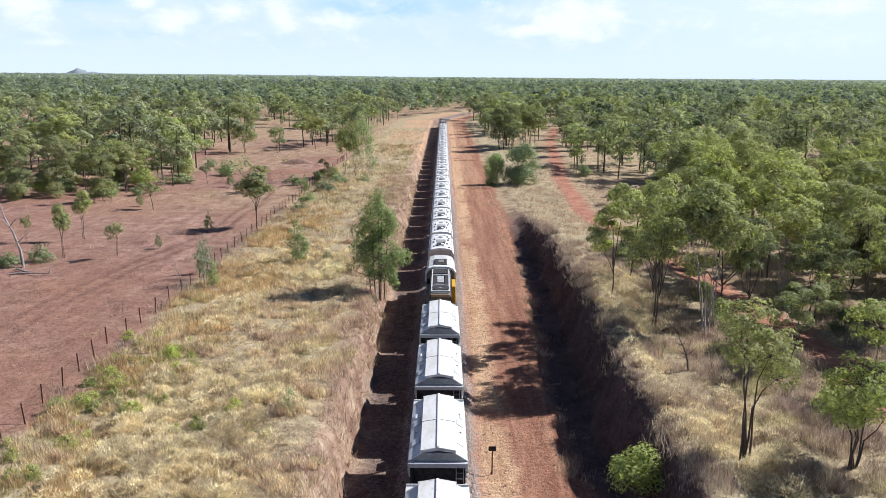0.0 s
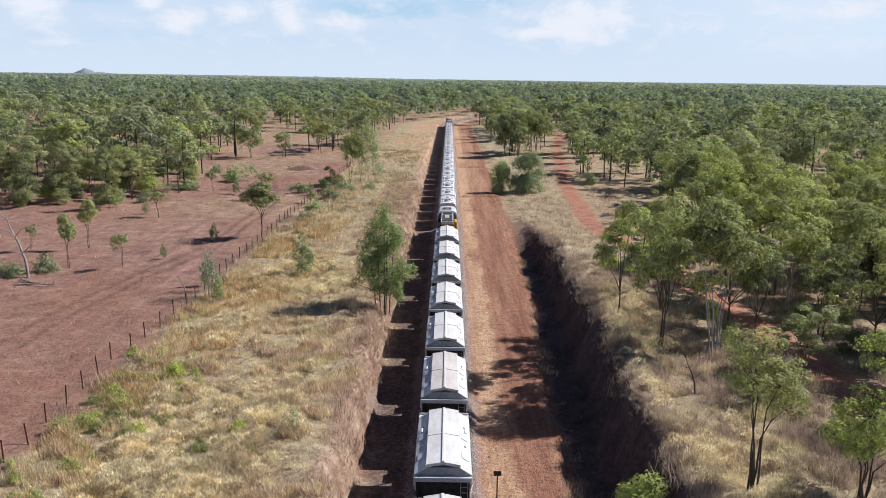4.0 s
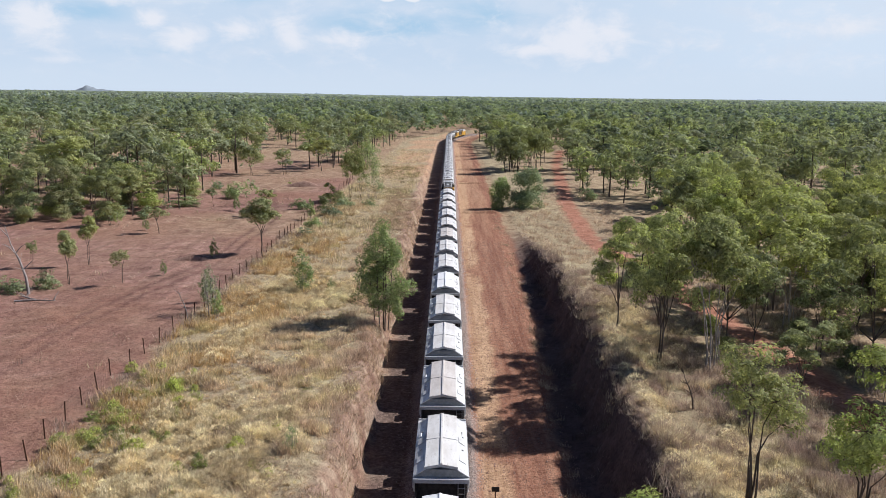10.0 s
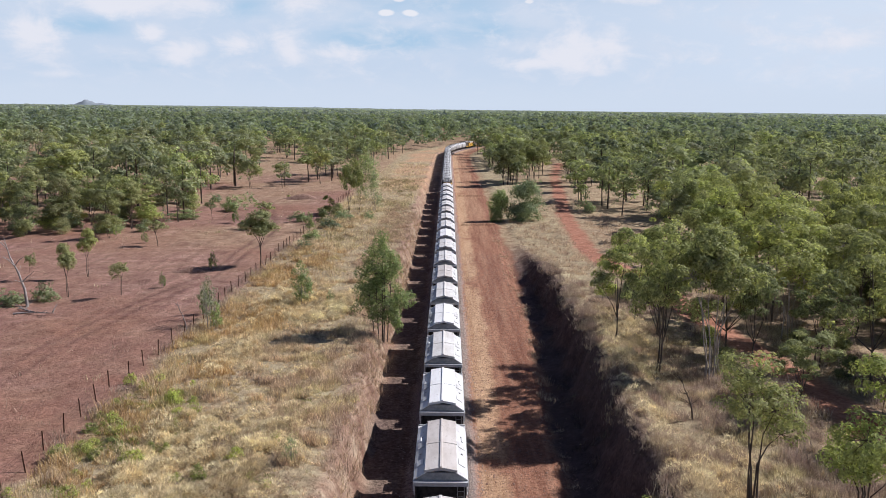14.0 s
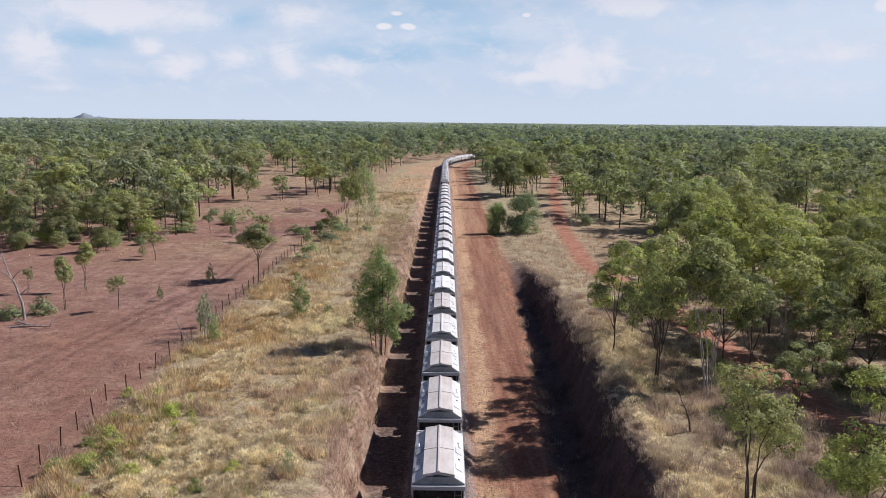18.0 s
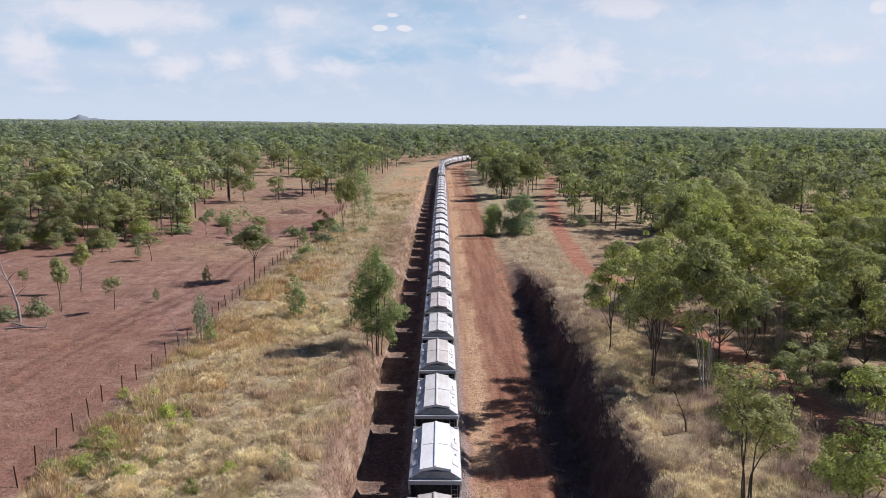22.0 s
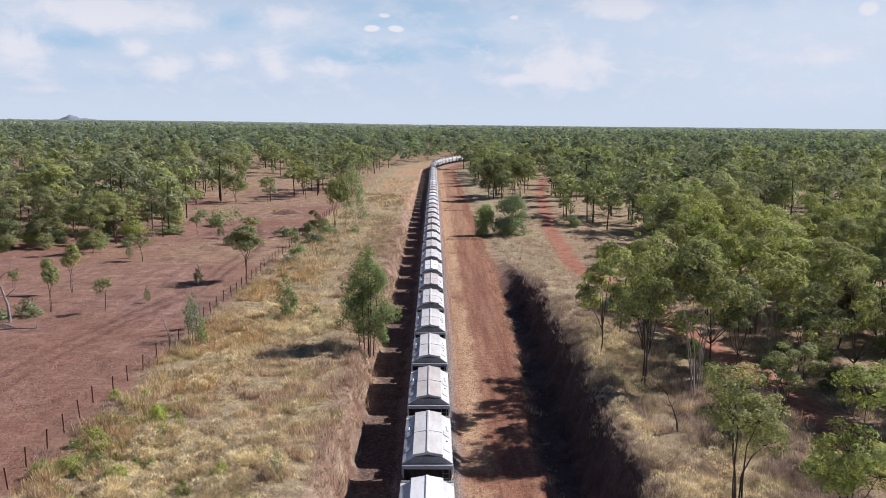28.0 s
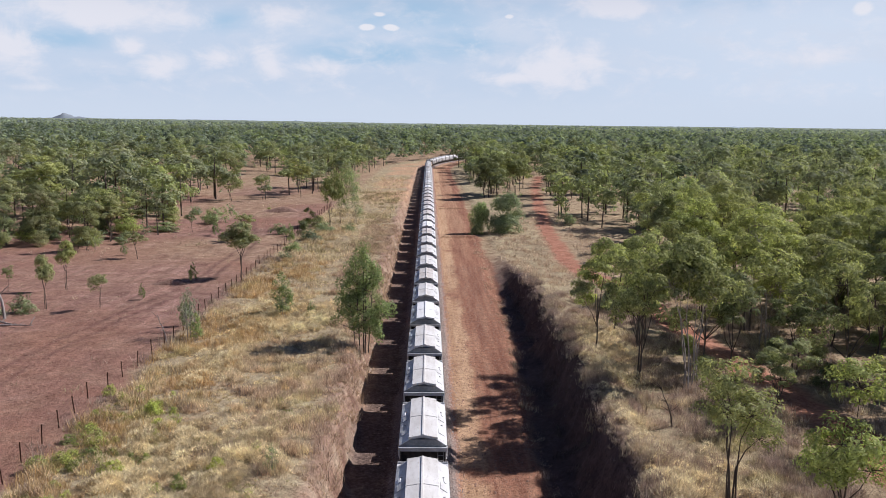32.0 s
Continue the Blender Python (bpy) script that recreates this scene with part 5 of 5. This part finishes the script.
def ballast():
    """Loose stones on the shoulders of the track."""
    rng = np.random.default_rng(23)
    n = 9000
    y = rng.uniform(34, 150, n)
    u = np.where(rng.random(n) < 0.72, 1.0, -1.0) * rng.normal(1.9, 0.28, n)
    x = u + track_x(y)
    r = rng.uniform(0.03, 0.075, n)
    shape = np.array([(1, 0, -0.3), (-0.5, 0.87, -0.3), (-0.5, -0.87, -0.3), (0.1, 0.1, 0.9)])
    a = rng.random(n) * 6.28
    c, q = np.cos(a)[:, None], np.sin(a)[:, None]
    v = np.stack([(shape[:, 0] * c - shape[:, 1] * q) * r[:, None] + x[:, None], (shape[:, 0] * q + shape[:, 1] * c) * r[:, None] + y[:, None],
                  shape[:, 2] * r[:, None] + (ground_z(x, y) + 0.02)[:, None]], -1).reshape(-1, 3)
    f = (np.array([(0, 1, 3), (1, 2, 3), (2, 0, 3)])[None] + (np.arange(n) * 4)[:, None, None]).reshape(-1, 3)
    tagged(heap("ballast_stones", v, f, STONES), "grey-brown ballast stones along the rails", "stones", kind="stuff")


ballast()


def clods():
    """Loose clods and gravel on the dirt track and the plain."""
    rng = np.random.default_rng(29)
    n = 15000
    near = rng.random(n) < 0.55
    y = np.where(near, rng.uniform(34, 130, n), rng.uniform(36, 110, n))
    u = np.where(near, rng.uniform(2.3, 8.4, n), rng.uniform(-50, -22.5, n))
    x = u + track_x(y)
    r = rng.uniform(0.025, 0.07, n) * np.where(near, 1.0, 1.2) * (1 + 1.2 * (rng.random(n) < 0.06))
    shape = np.array([(1, 0, -0.3), (-0.5, 0.87, -0.3), (-0.5, -0.87, -0.3), (0.1, 0.1, 0.8)])
    a = rng.random(n) * 6.28
    c, q = np.cos(a)[:, None], np.sin(a)[:, None]
    v = np.stack([(shape[:, 0] * c - shape[:, 1] * q) * r[:, None] + x[:, None], (shape[:, 0] * q + shape[:, 1] * c) * r[:, None] + y[:, None],
                  shape[:, 2] * r[:, None] + (ground_z(x, y) + 0.01)[:, None]], -1).reshape(-1, 3)
    f = (np.array([(0, 1, 3), (1, 2, 3), (2, 0, 3)])[None] + (np.arange(n) * 4)[:, None, None]).reshape(-1, 3)
    tagged(heap("loose_clods", v, f, CLOD), "reddish clods and gravel scattered on bare dirt", "stones", kind="stuff")


clods()


# ---- the train ----
def bogie(parent, y):
    """A four-wheeled truck under one end."""
    bm = B()
    for x in (-0.72, 0.72):
        box(bm, (x, 0, 0.52), (0.12, 2.3, 0.24), 0.03)
    box(bm, (0, 0, 0.56), (1.5, 0.4, 0.22), 0.03)
    frame_part = part("bogie", bm, IRON, parent)
    frame_part.location = (0, y, 0)
    for dy in (-0.85, 0.85):
        bm = B()
        for x in (-0.57, 0.57):
            tube(bm, (x - 0.05, dy, 0.43), (x + 0.05, dy, 0.43), 0.42, sides=18)
        tube(bm, (-0.57, dy, 0.43), (0.57, dy, 0.43), 0.08, sides=8)
        part("wheelset", bm, RAIL, frame_part)
    return frame_part


def coupler(parent, y, way):
    bm = B()
    box(bm, (0, y + way * 0.3, 0.82), (0.2, 0.75, 0.2), 0.03)
    box(bm, (0.04, y + way * 0.72, 0.82), (0.34, 0.28, 0.3), 0.05)
    part("coupler", bm, IRON, parent)


PITCH = 10.02
COVERED_PITCH = 9.45


def hopper_wagon():
    """A short mineral wagon with a low gabled lid."""
    w = tagged(new("mineral_wagon"), "short mineral wagon with dusty white gabled lid and grey sides", "wagon", "wagons of the train")
    half = 3.83
    bm = B()
    box(bm, (0, 0, 0.98), (2.3, 8.3, 0.24), 0.02)
    box(bm, (0, 0, 0.86), (0.5, 8.9, 0.22), 0.02)
    part("underframe", bm, IRON, w)
    bm = B()
    upper = [(-1.37, 3.04), (-1.37, 2.30), (1.37, 2.30), (1.37, 3.04), (0.82, 3.46), (-0.82, 3.46)]
    extruded(bm, upper, -half + 0.42, half - 0.42)
    lower = [(-1.40, 2.30), (1.40, 2.30), (1.05, 1.08), (-1.05, 1.08)]
    ring = [[bm.verts.new((x, y * (half - 0.42 if z > 2 else 1.7), z)) for x, z in lower] for y in (-1, 1)]
    for i in range(4):
        bm.faces.new((ring[0][i], ring[0][(i + 1) % 4], ring[1][(i + 1) % 4], ring[1][i]))
    bm.faces.new(ring[0])
    bm.faces.new(ring[1])
    bmesh.ops.recalc_face_normals(bm, faces=bm.faces)
    part("body", bm, SIDE, w)
    for side in (-1, 1):
        for k in range(7):
            bm = box(B(), (side * 1.42, -3.0 + 1.0 * k, 2.6), (0.06, 0.09, 0.62), 0.01)
            part("side_rib", bm, SIDE, w)
    for way in (-1, 1):
        bm = extruded(B(), [(-1.40, 3.06), (1.40, 3.06), (1.40, 2.92), (-1.40, 2.92)], way * (half - 0.45), way * half + 0.34 * (way > 0))
        box(bm, (0, way * (half - 0.02) + 0.34 * (way > 0), 3.09), (2.80, 0.07, 0.12), 0.015)
        part("end_shelf", bm, SIDE, w)
        bm = B()
        extruded(bm, [(-1.36, 3.03), (1.36, 3.03), (1.36, 3.08), (0.80, 3.50), (-0.80, 3.50), (-1.36, 3.08)], way * (half - 0.42), way * (half - 0.38))
        part("end_wall", bm, GREY_STEEL, w)
        # dark sheet added in place of the black shadow under the shelf
        part("end_plate", box(B(), (0, way * (half - 0.30), 2.42), (2.62, 0.05, 0.92), 0.01), IRON, w)
        for x in (-1.25, 1.25):
            part("end_post", box(B(), (x, way * (half - 0.2), 1.93), (0.1, 0.1, 1.7), 0.015), IRON, w)
    # unseen dark block, added to trim the sun band between wagons
    bm = box(B(), (0, half + 0.50, 1.58), (2.3, 0.95, 0.10), 0.02)
    box(bm, (0, half + 0.58, 1.07), (2.2, 1.1, 0.9), 0.05)
    part("front_platform", bm, IRON, w)
    # its added counterpart at the rear, keeps low sun out of the gap
    bm = box(B(), (0, -half - 0.32, 1.2), (2.2, 0.7, 0.1), 0.02)
    box(bm, (0, -half - 0.57, 1.07), (2.2, 1.14, 0.9), 0.04)
    box(bm, (-0.45, -half - 0.4, 1.6), (0.6, 0.45, 0.5), 0.06)
    part("rear_platform", bm, IRON, w)
    for side in (-1, 1):
        bm = slab(B(), side * 0.76, 3.54, side * 1.40, 3.13, -half + 0.36, half - 0.36, 0.05)
        sheet = part("side_sheet", bm, SIDE, w)
        for dy, size in ((-1.9, 0.7), (0.45, 0.8)):
            bm = B()
            tilt = Matrix.Rotation(side * radians(32.6), 4, "Y")
            box(bm, (side * 1.10, dy, 3.345), (0.42, size, 0.035), 0.01, tilt)
            part("hatch", bm, SIDE, sheet)
        for dy in (-0.75, 1.6):
            bm = box(B(), (side * 1.12, dy, 3.345), (0.12, 0.08, 0.05), 0.01, Matrix.Rotation(side * radians(32.6), 4, "Y"))
            part("latch", bm, GREY_STEEL, sheet)
        bm = box(B(), (side * 1.18, 1.35, 3.30), (0.15, 0.6, 0.06), 0.02, Matrix.Rotation(side * radians(32.6), 4, "Y"))
        part("lever", bm, TANK, sheet)
    for side in (-1, 1):
        for y0, y1 in ((-3.38, -0.03), (0.03, 3.38)):
            bm = slab(B(), side * 0.02, 3.76, side * 0.82, 3.62, y0, y1, 0.06)
            part("lid_panel", bm, LID, w)
        bm = slab(B(), 0.0, 3.79, side * 0.84, 3.645, -0.06, 0.06, 0.07)
        part("lid_joint", bm, LID, w)
    bm = extruded(B(), [(-0.075, 3.755), (0.075, 3.755), (0.06, 3.815), (-0.06, 3.815)], -3.42, 3.42)
    bmesh.ops.bevel(bm, geom=list(bm.edges), offset=0.012, segments=1, affect="EDGES")
    part("ridge_cap", bm, LID, w)
    for way in (-1, 1):
        bm = extruded(B(), [(-0.85, 3.62), (0, 3.775), (0.85, 3.62), (0.85, 3.48), (0, 3.62), (-0.85, 3.48)], way * 3.38, way * 3.44)
        part("lid_flange", bm, LID, w)
    bm = B()
    for x in (0.86, 1.2):
        tube(bm, (x, -half - 0.06, 1.0), (x, -half - 0.06, 2.95), 0.022, sides=6)
    for k in range(6):
        tube(bm, (0.86, -half - 0.06, 1.2 + 0.3 * k), (1.2, -half - 0.06, 1.2 + 0.3 * k), 0.016, sides=6)
    part("ladder", bm, GREY_STEEL, w)
    bm = B()
    tube(bm, (1.05, half + 0.05, 2.3), (1.05, half + 0.1, 2.3), 0.24, sides=16)
    tube(bm, (1.05, half + 0.0, 1.0), (1.05, half + 0.05, 2.3), 0.03, sides=6)
    part("brake_wheel", bm, IRON, w)
    bogie(w, -2.75)
    bogie(w, 2.75)
    coupler(w, -4.1, -1)
    coupler(w, 4.1, 1)
    return w


def hatch_wagon():
    """A covered wagon with round hatches in a row."""
    w = tagged(new("covered_wagon"), "white covered hopper wagon with dark roof hatches", "wagon", "covered wagons of the train")
    half = 3.95
    bm = B()
    box(bm, (0, 0, 0.98), (2.3, 8.5, 0.24), 0.02)
    box(bm, (0, 0, 0.86), (0.5, 8.9, 0.22), 0.02)
    part("underframe", bm, IRON, w)
    top = half + 0.1
    arc = [(1.12 * math.cos(a), 3.30 + 0.26 * math.sin(a)) for a in [math.pi * k / 10 for k in range(11)]]
    bm = extruded(B(), [(1.12, 3.28), (-1.12, 3.28), (-1.34, 2.85), (-1.34, 1.5), (-1.0, 1.08), (1.0, 1.08), (1.34, 1.5), (1.34, 2.85)], -half, half)
    part("body", bm, SIDE, w)
    roof = part("roof", extruded(B(), arc, -top, top), TANK, w)
    for dy in (-3.1, -1.0, 1.0, 3.1):
        bm = extruded(B(), [(x * 1.015, z + 0.025) for x, z in arc] + [(-1.13, 3.2), (1.13, 3.2)], dy - 0.04, dy + 0.04)
        part("roof_band", bm, TANK, roof)
    part("hatch_well", box(B(), (-0.05, -1.9, 3.57), (0.66, 1.5, 0.09), 0.02), IRON, roof)
    part("hatch", box(B(), (-0.05, 1.9, 3.58), (0.44, 0.9, 0.10), 0.03), GREY_STEEL, roof)
    part("roof_tray", box(B(), (0, -0.1, 3.565), (1.0, 1.3, 0.05), 0.015), GREY_STEEL, roof)
    part("vent", box(B(), (-0.36, -2.3, 3.60), (0.22, 1.0, 0.14), 0.03), IRON, roof)
    part("vent_hood", box(B(), (0.30, -1.45, 3.60), (0.24, 0.5, 0.16), 0.03), IRON, roof)
    part("hatch_lid", box(B(), (0.16, -2.1, 3.63), (0.30, 0.7, 0.06), 0.015), TANK, roof)
    for x, dy, size in ((0.62, -1.6, 0.5), (0.74, 0.4, 0.3), (-0.70, 1.0, 0.36), (0.66, 2.3, 0.42), (-0.74, -2.9, 0.3), (0.82, -3.4, 0.2), (-0.8, -0.6, 0.25), (0.4, 3.2, 0.3), (-0.45, 3.4, 0.22), (0.85, 1.3, 0.22)):
        part("roof_box", box(B(), (x, dy, 3.53), (0.16, size, 0.10), 0.015), IRON, roof)
    for side in (-1, 1):
        bm = B()
        tube(bm, (side * 1.16, -top + 0.2, 3.44), (side * 1.16, top - 0.2, 3.44), 0.02, sides=5)
        for k in range(7):
            y = -top + 0.2 + k * (top - 0.2) / 3
            tube(bm, (side * 1.16, y, 3.15), (side * 1.16, y, 3.44), 0.018, sides=5)
        part("grab_rail", bm, IRON, roof)
        for k in range(8):
            part("side_rib", box(B(), (side * 1.355, -3.5 + 1.0 * k, 2.2), (0.05, 0.09, 1.25), 0.01), ROOF_GREY, w)
    for way in (-1, 1):
        part("end_platform", box(B(), (0, way * (half + 0.02), 1.16), (2.3, 0.5, 0.06), 0.01), IRON, w)
        bm = B()
        for x in (-0.2, 0.2):
            tube(bm, (x + 0.8, way * half, 1.1), (x + 0.8, way * half, 3.0), 0.022, sides=6)
        for k in range(6):
            tube(bm, (0.6, way * half, 1.3 + 0.3 * k), (1.0, way * half, 1.3 + 0.3 * k), 0.016, sides=6)
        part("ladder", bm, GREY_STEEL, w)
    bogie(w, -2.8)
    bogie(w, 2.8)
    coupler(w, -4.1, -1)
    coupler(w, 4.1, 1)
    return w


LOCO = 19.2


def locomotive():
    """A diesel with a narrow hood behind a full-width cab."""
    e = tagged(new("diesel_locomotive"), "yellow diesel locomotive with grey roof and dark radiator fans", "locomotive", "locomotives of the train")
    h = LOCO / 2 - 0.5
    bm = B()
    box(bm, (0, 0, 1.15), (2.7, 2 * h, 0.42), 0.04)
    box(bm, (0, 0, 0.72), (2.2, 4.6, 0.6), 0.12)
    part("underframe", bm, IRON, e)
    for side in (-1, 1):
        part("sill_stripe", box(B(), (side * 1.36, 0, 1.2), (0.03, 2 * h - 0.2, 0.3), 0.005), YELLOW, e)
    bm = extruded(B(), [(-0.88, 1.36), (0.88, 1.36), (0.88, 3.42), (0.70, 3.66), (-0.70, 3.66), (-0.88, 3.42)], -h + 0.9, 0.64)
    hood = part("hood", bm, HOOD, e)
    part("hood_roof", extruded(B(), [(-0.91, 3.36), (0.91, 3.36), (0.72, 3.72), (0.62, 3.76), (-0.62, 3.76), (-0.72, 3.72)], -h + 0.86, 0.6), ROOF_DARK, hood)
    part("fan", tube(B(), (0, -6.7, 3.74), (0, -6.7, 3.84), 0.72, sides=24), IRON, hood)
    part("fan_guard", tube(B(), (0, -6.7, 3.84), (0, -6.7, 3.87), 0.16, sides=14), ROOF_GREY, hood)
    for y in (-7.65, -5.75, -1.9):
        part("roof_rib", box(B(), (0, y, 3.78), (1.5, 0.14, 0.14), 0.02), ROOF_LIGHT, hood)
    for x in (-0.72, 0.72):
        part("roof_edge", box(B(), (x, -3.8, 3.77), (0.12, 8.0, 0.12), 0.02), ROOF_LIGHT, hood)
    for x in (-0.5, 0.5):
        part("radiator", box(B(), (x, -3.85, 3.79), (0.28, 3.5, 0.12), 0.02), IRON, hood)
    for k in range(4):
        part("louvre", box(B(), (0, -4.6 + 0.55 * k, 3.82), (0.56, 0.26, 0.10), 0.02, Matrix.Rotation(radians(18), 4, "X")), ROOF_LIGHT, hood)
    part("exhaust", box(B(), (0, -0.8, 3.80), (1.25, 1.6, 0.16), 0.04), IRON, hood)
    part("tail_panel", box(B(), (0, -h + 0.92, 3.60), (1.5, 0.5, 0.26), 0.03), TAN_PAINT, hood)
    part("battery_box", box(B(), (1.14, -0.9, 2.1), (0.34, 2.8, 1.5), 0.04), YELLOW, e)
    # left box greyed to stand for shade, the right one is yellow
    part("air_box", box(B(), (-1.08, -1.3, 1.86), (0.36, 3.0, 1.0), 0.04), ROOF_GREY, e)
    for side in (-1, 1):
        for y in (-6.3, -3.6):
            part("grille", box(B(), (side * 0.90, y, 2.6), (0.03, 1.7, 0.9), 0.008), IRON, hood)
        bm = B()
        for k in range(6):
            y = -h + 1.1 + k * 1.5
            tube(bm, (side * 1.37, y, 1.36), (side * 1.37, y, 2.3), 0.02, sides=5)
        tube(bm, (side * 1.37, -h + 1.1, 2.3), (side * 1.37, 0.5, 2.3), 0.02, sides=5)
        part("hand_rail", bm, GREY_STEEL, e)
    part("cab_arch", extruded(B(), [(1.42, 2.6), (1.40, 3.42), (1.12, 3.80), (0.62, 3.98), (-0.62, 3.98), (-1.12, 3.80), (-1.40, 3.42), (-1.42, 2.6), (-1.28, 2.6), (-1.26, 3.36), (-1.02, 3.66), (-0.58, 3.82), (0.58, 3.82), (1.02, 3.66), (1.26, 3.36), (1.28, 2.6)], 0.6, 1.25), TANK, e)
    bm = extruded(B(), [(-1.30, 1.36), (1.30, 1.36), (1.30, 3.1), (1.06, 3.48), (0.6, 3.62), (-0.6, 3.62), (-1.06, 3.48), (-1.30, 3.1)], 0.65, 6.9)
    cab = part("cab", bm, ROOF_GREY, e)
    part("cab_roof", extruded(B(), [(1.33, 3.06), (1.08, 3.52), (0.61, 3.66), (-0.61, 3.66), (-1.08, 3.52), (-1.33, 3.06), (-1.29, 3.06), (-1.05, 3.46), (-0.6, 3.6), (0.6, 3.6), (1.05, 3.46), (1.29, 3.06)], 1.25, 7.0), ROOF_LIGHT, cab)
    part("roof_unit", box(B(), (0, 3.6, 3.72), (1.15, 2.3, 0.16), 0.04), IRON, cab)
    part("roof_unit_lid", box(B(), (0.02, 3.6, 3.82), (0.5, 1.1, 0.06), 0.02), ROOF_GREY, cab)
    for side in (-1, 1):
        part("cab_side", box(B(), (side * 1.31, 3.8, 2.2), (0.03, 6.0, 1.6), 0.008), YELLOW, cab)
        part("side_window", box(B(), (side * 1.335, 5.5, 2.6), (0.02, 1.1, 0.65), 0.005), GLASS, cab)
        part("windscreen", box(B(), (side * 0.62, 6.91, 2.75), (0.85, 0.02, 0.6), 0.005), GLASS, cab)
        part("rear_window", box(B(), (side * 1.09, 0.59, 2.6), (0.26, 0.02, 0.5), 0.005), GLASS, cab)
    bm = extruded(B(), [(-1.0, 1.36), (1.0, 1.36), (1.0, 2.45), (0.8, 2.7), (-0.8, 2.7), (-1.0, 2.45)], 6.9, h - 0.5)
    part("nose", bm, YELLOW, e)
    part("nose_top", box(B(), (0, 7.75, 2.72), (1.5, 1.4, 0.05), 0.01), ROOF_GREY, e)
    for way in (-1, 1):
        part("end_plate", box(B(), (0, way * (h - 0.05), 1.2), (2.6, 0.16, 0.7), 0.03), BLUE, e)
    bogie(e, -5.6)
    bogie(e, 5.6)
    coupler(e, -h - 0.05, -1)
    coupler(e, h + 0.05, 1)
    return e


mineral, covered, engine = hopper_wagon(), hatch_wagon(), locomotive()

# metres that the train has gone by each time
GONE = [(0, 0.0), (3, 31.1), (6, 62.2), (9, 92.9), (12, 123.5), (14.5, 149.2), (17, 174.9), (19, 195.5), (22, 226.0), (25, 257.1), (28, 288.2), (30, 309.1), (32, 330.1)]

LOCO_AT = 73.9
train = [(engine, LOCO_AT)]
behind = 60.35
for k in range(42):
    train.append((mineral, behind - k * PITCH))
ahead = 88.9
for k in range(25):
    train.append((covered, ahead + k * COVERED_PITCH))
front = ahead + 24 * COVERED_PITCH + COVERED_PITCH / 2
for k in range(2):
    train.append((engine, front + LOCO / 2 + k * LOCO))


def at_rails(s):
    x, y, turn = track_pose(s)
    return pose(x, y, 0.0, 0, 0, -math.degrees(turn))


def repaint(wagon, paint, label):
    """Another state of the lid's paint on one wagon."""
    for panel in wagon.children:
        if panel.data and panel.data.materials[0] == LID:
            panel.material_slots[0].link = "OBJECT"
            panel.material_slots[0].material = paint
    tagged(wagon, label)


DUSTY_WAGONS, WHITE_WAGONS = (5, 11, 16, 18, 19, 20, 22, 25, 29), (8, 13, 15, 24, 31)
vehicles = []
for number, (model, start) in enumerate(train):
    fresh = model not in [v for v, _ in vehicles]
    made = model if fresh else copy_thing(model, at_rails(start))
    vehicles.append((made, start))
    if number - 1 in DUSTY_WAGONS:
        repaint(made, LID_DUSTY, "short mineral wagon with brownish dust on its gabled lid")
    if number - 1 in WHITE_WAGONS:
        repaint(made, LID_WHITE, "short mineral wagon with a clean bright white gabled lid")


def motions():
    for ob, start in vehicles:
        walk(ob, [(t, at_rails(start + float(np.interp(t, [a for a, _ in GONE], [b for _, b in GONE])))) for t in range(0, 33, 2)])


motions()
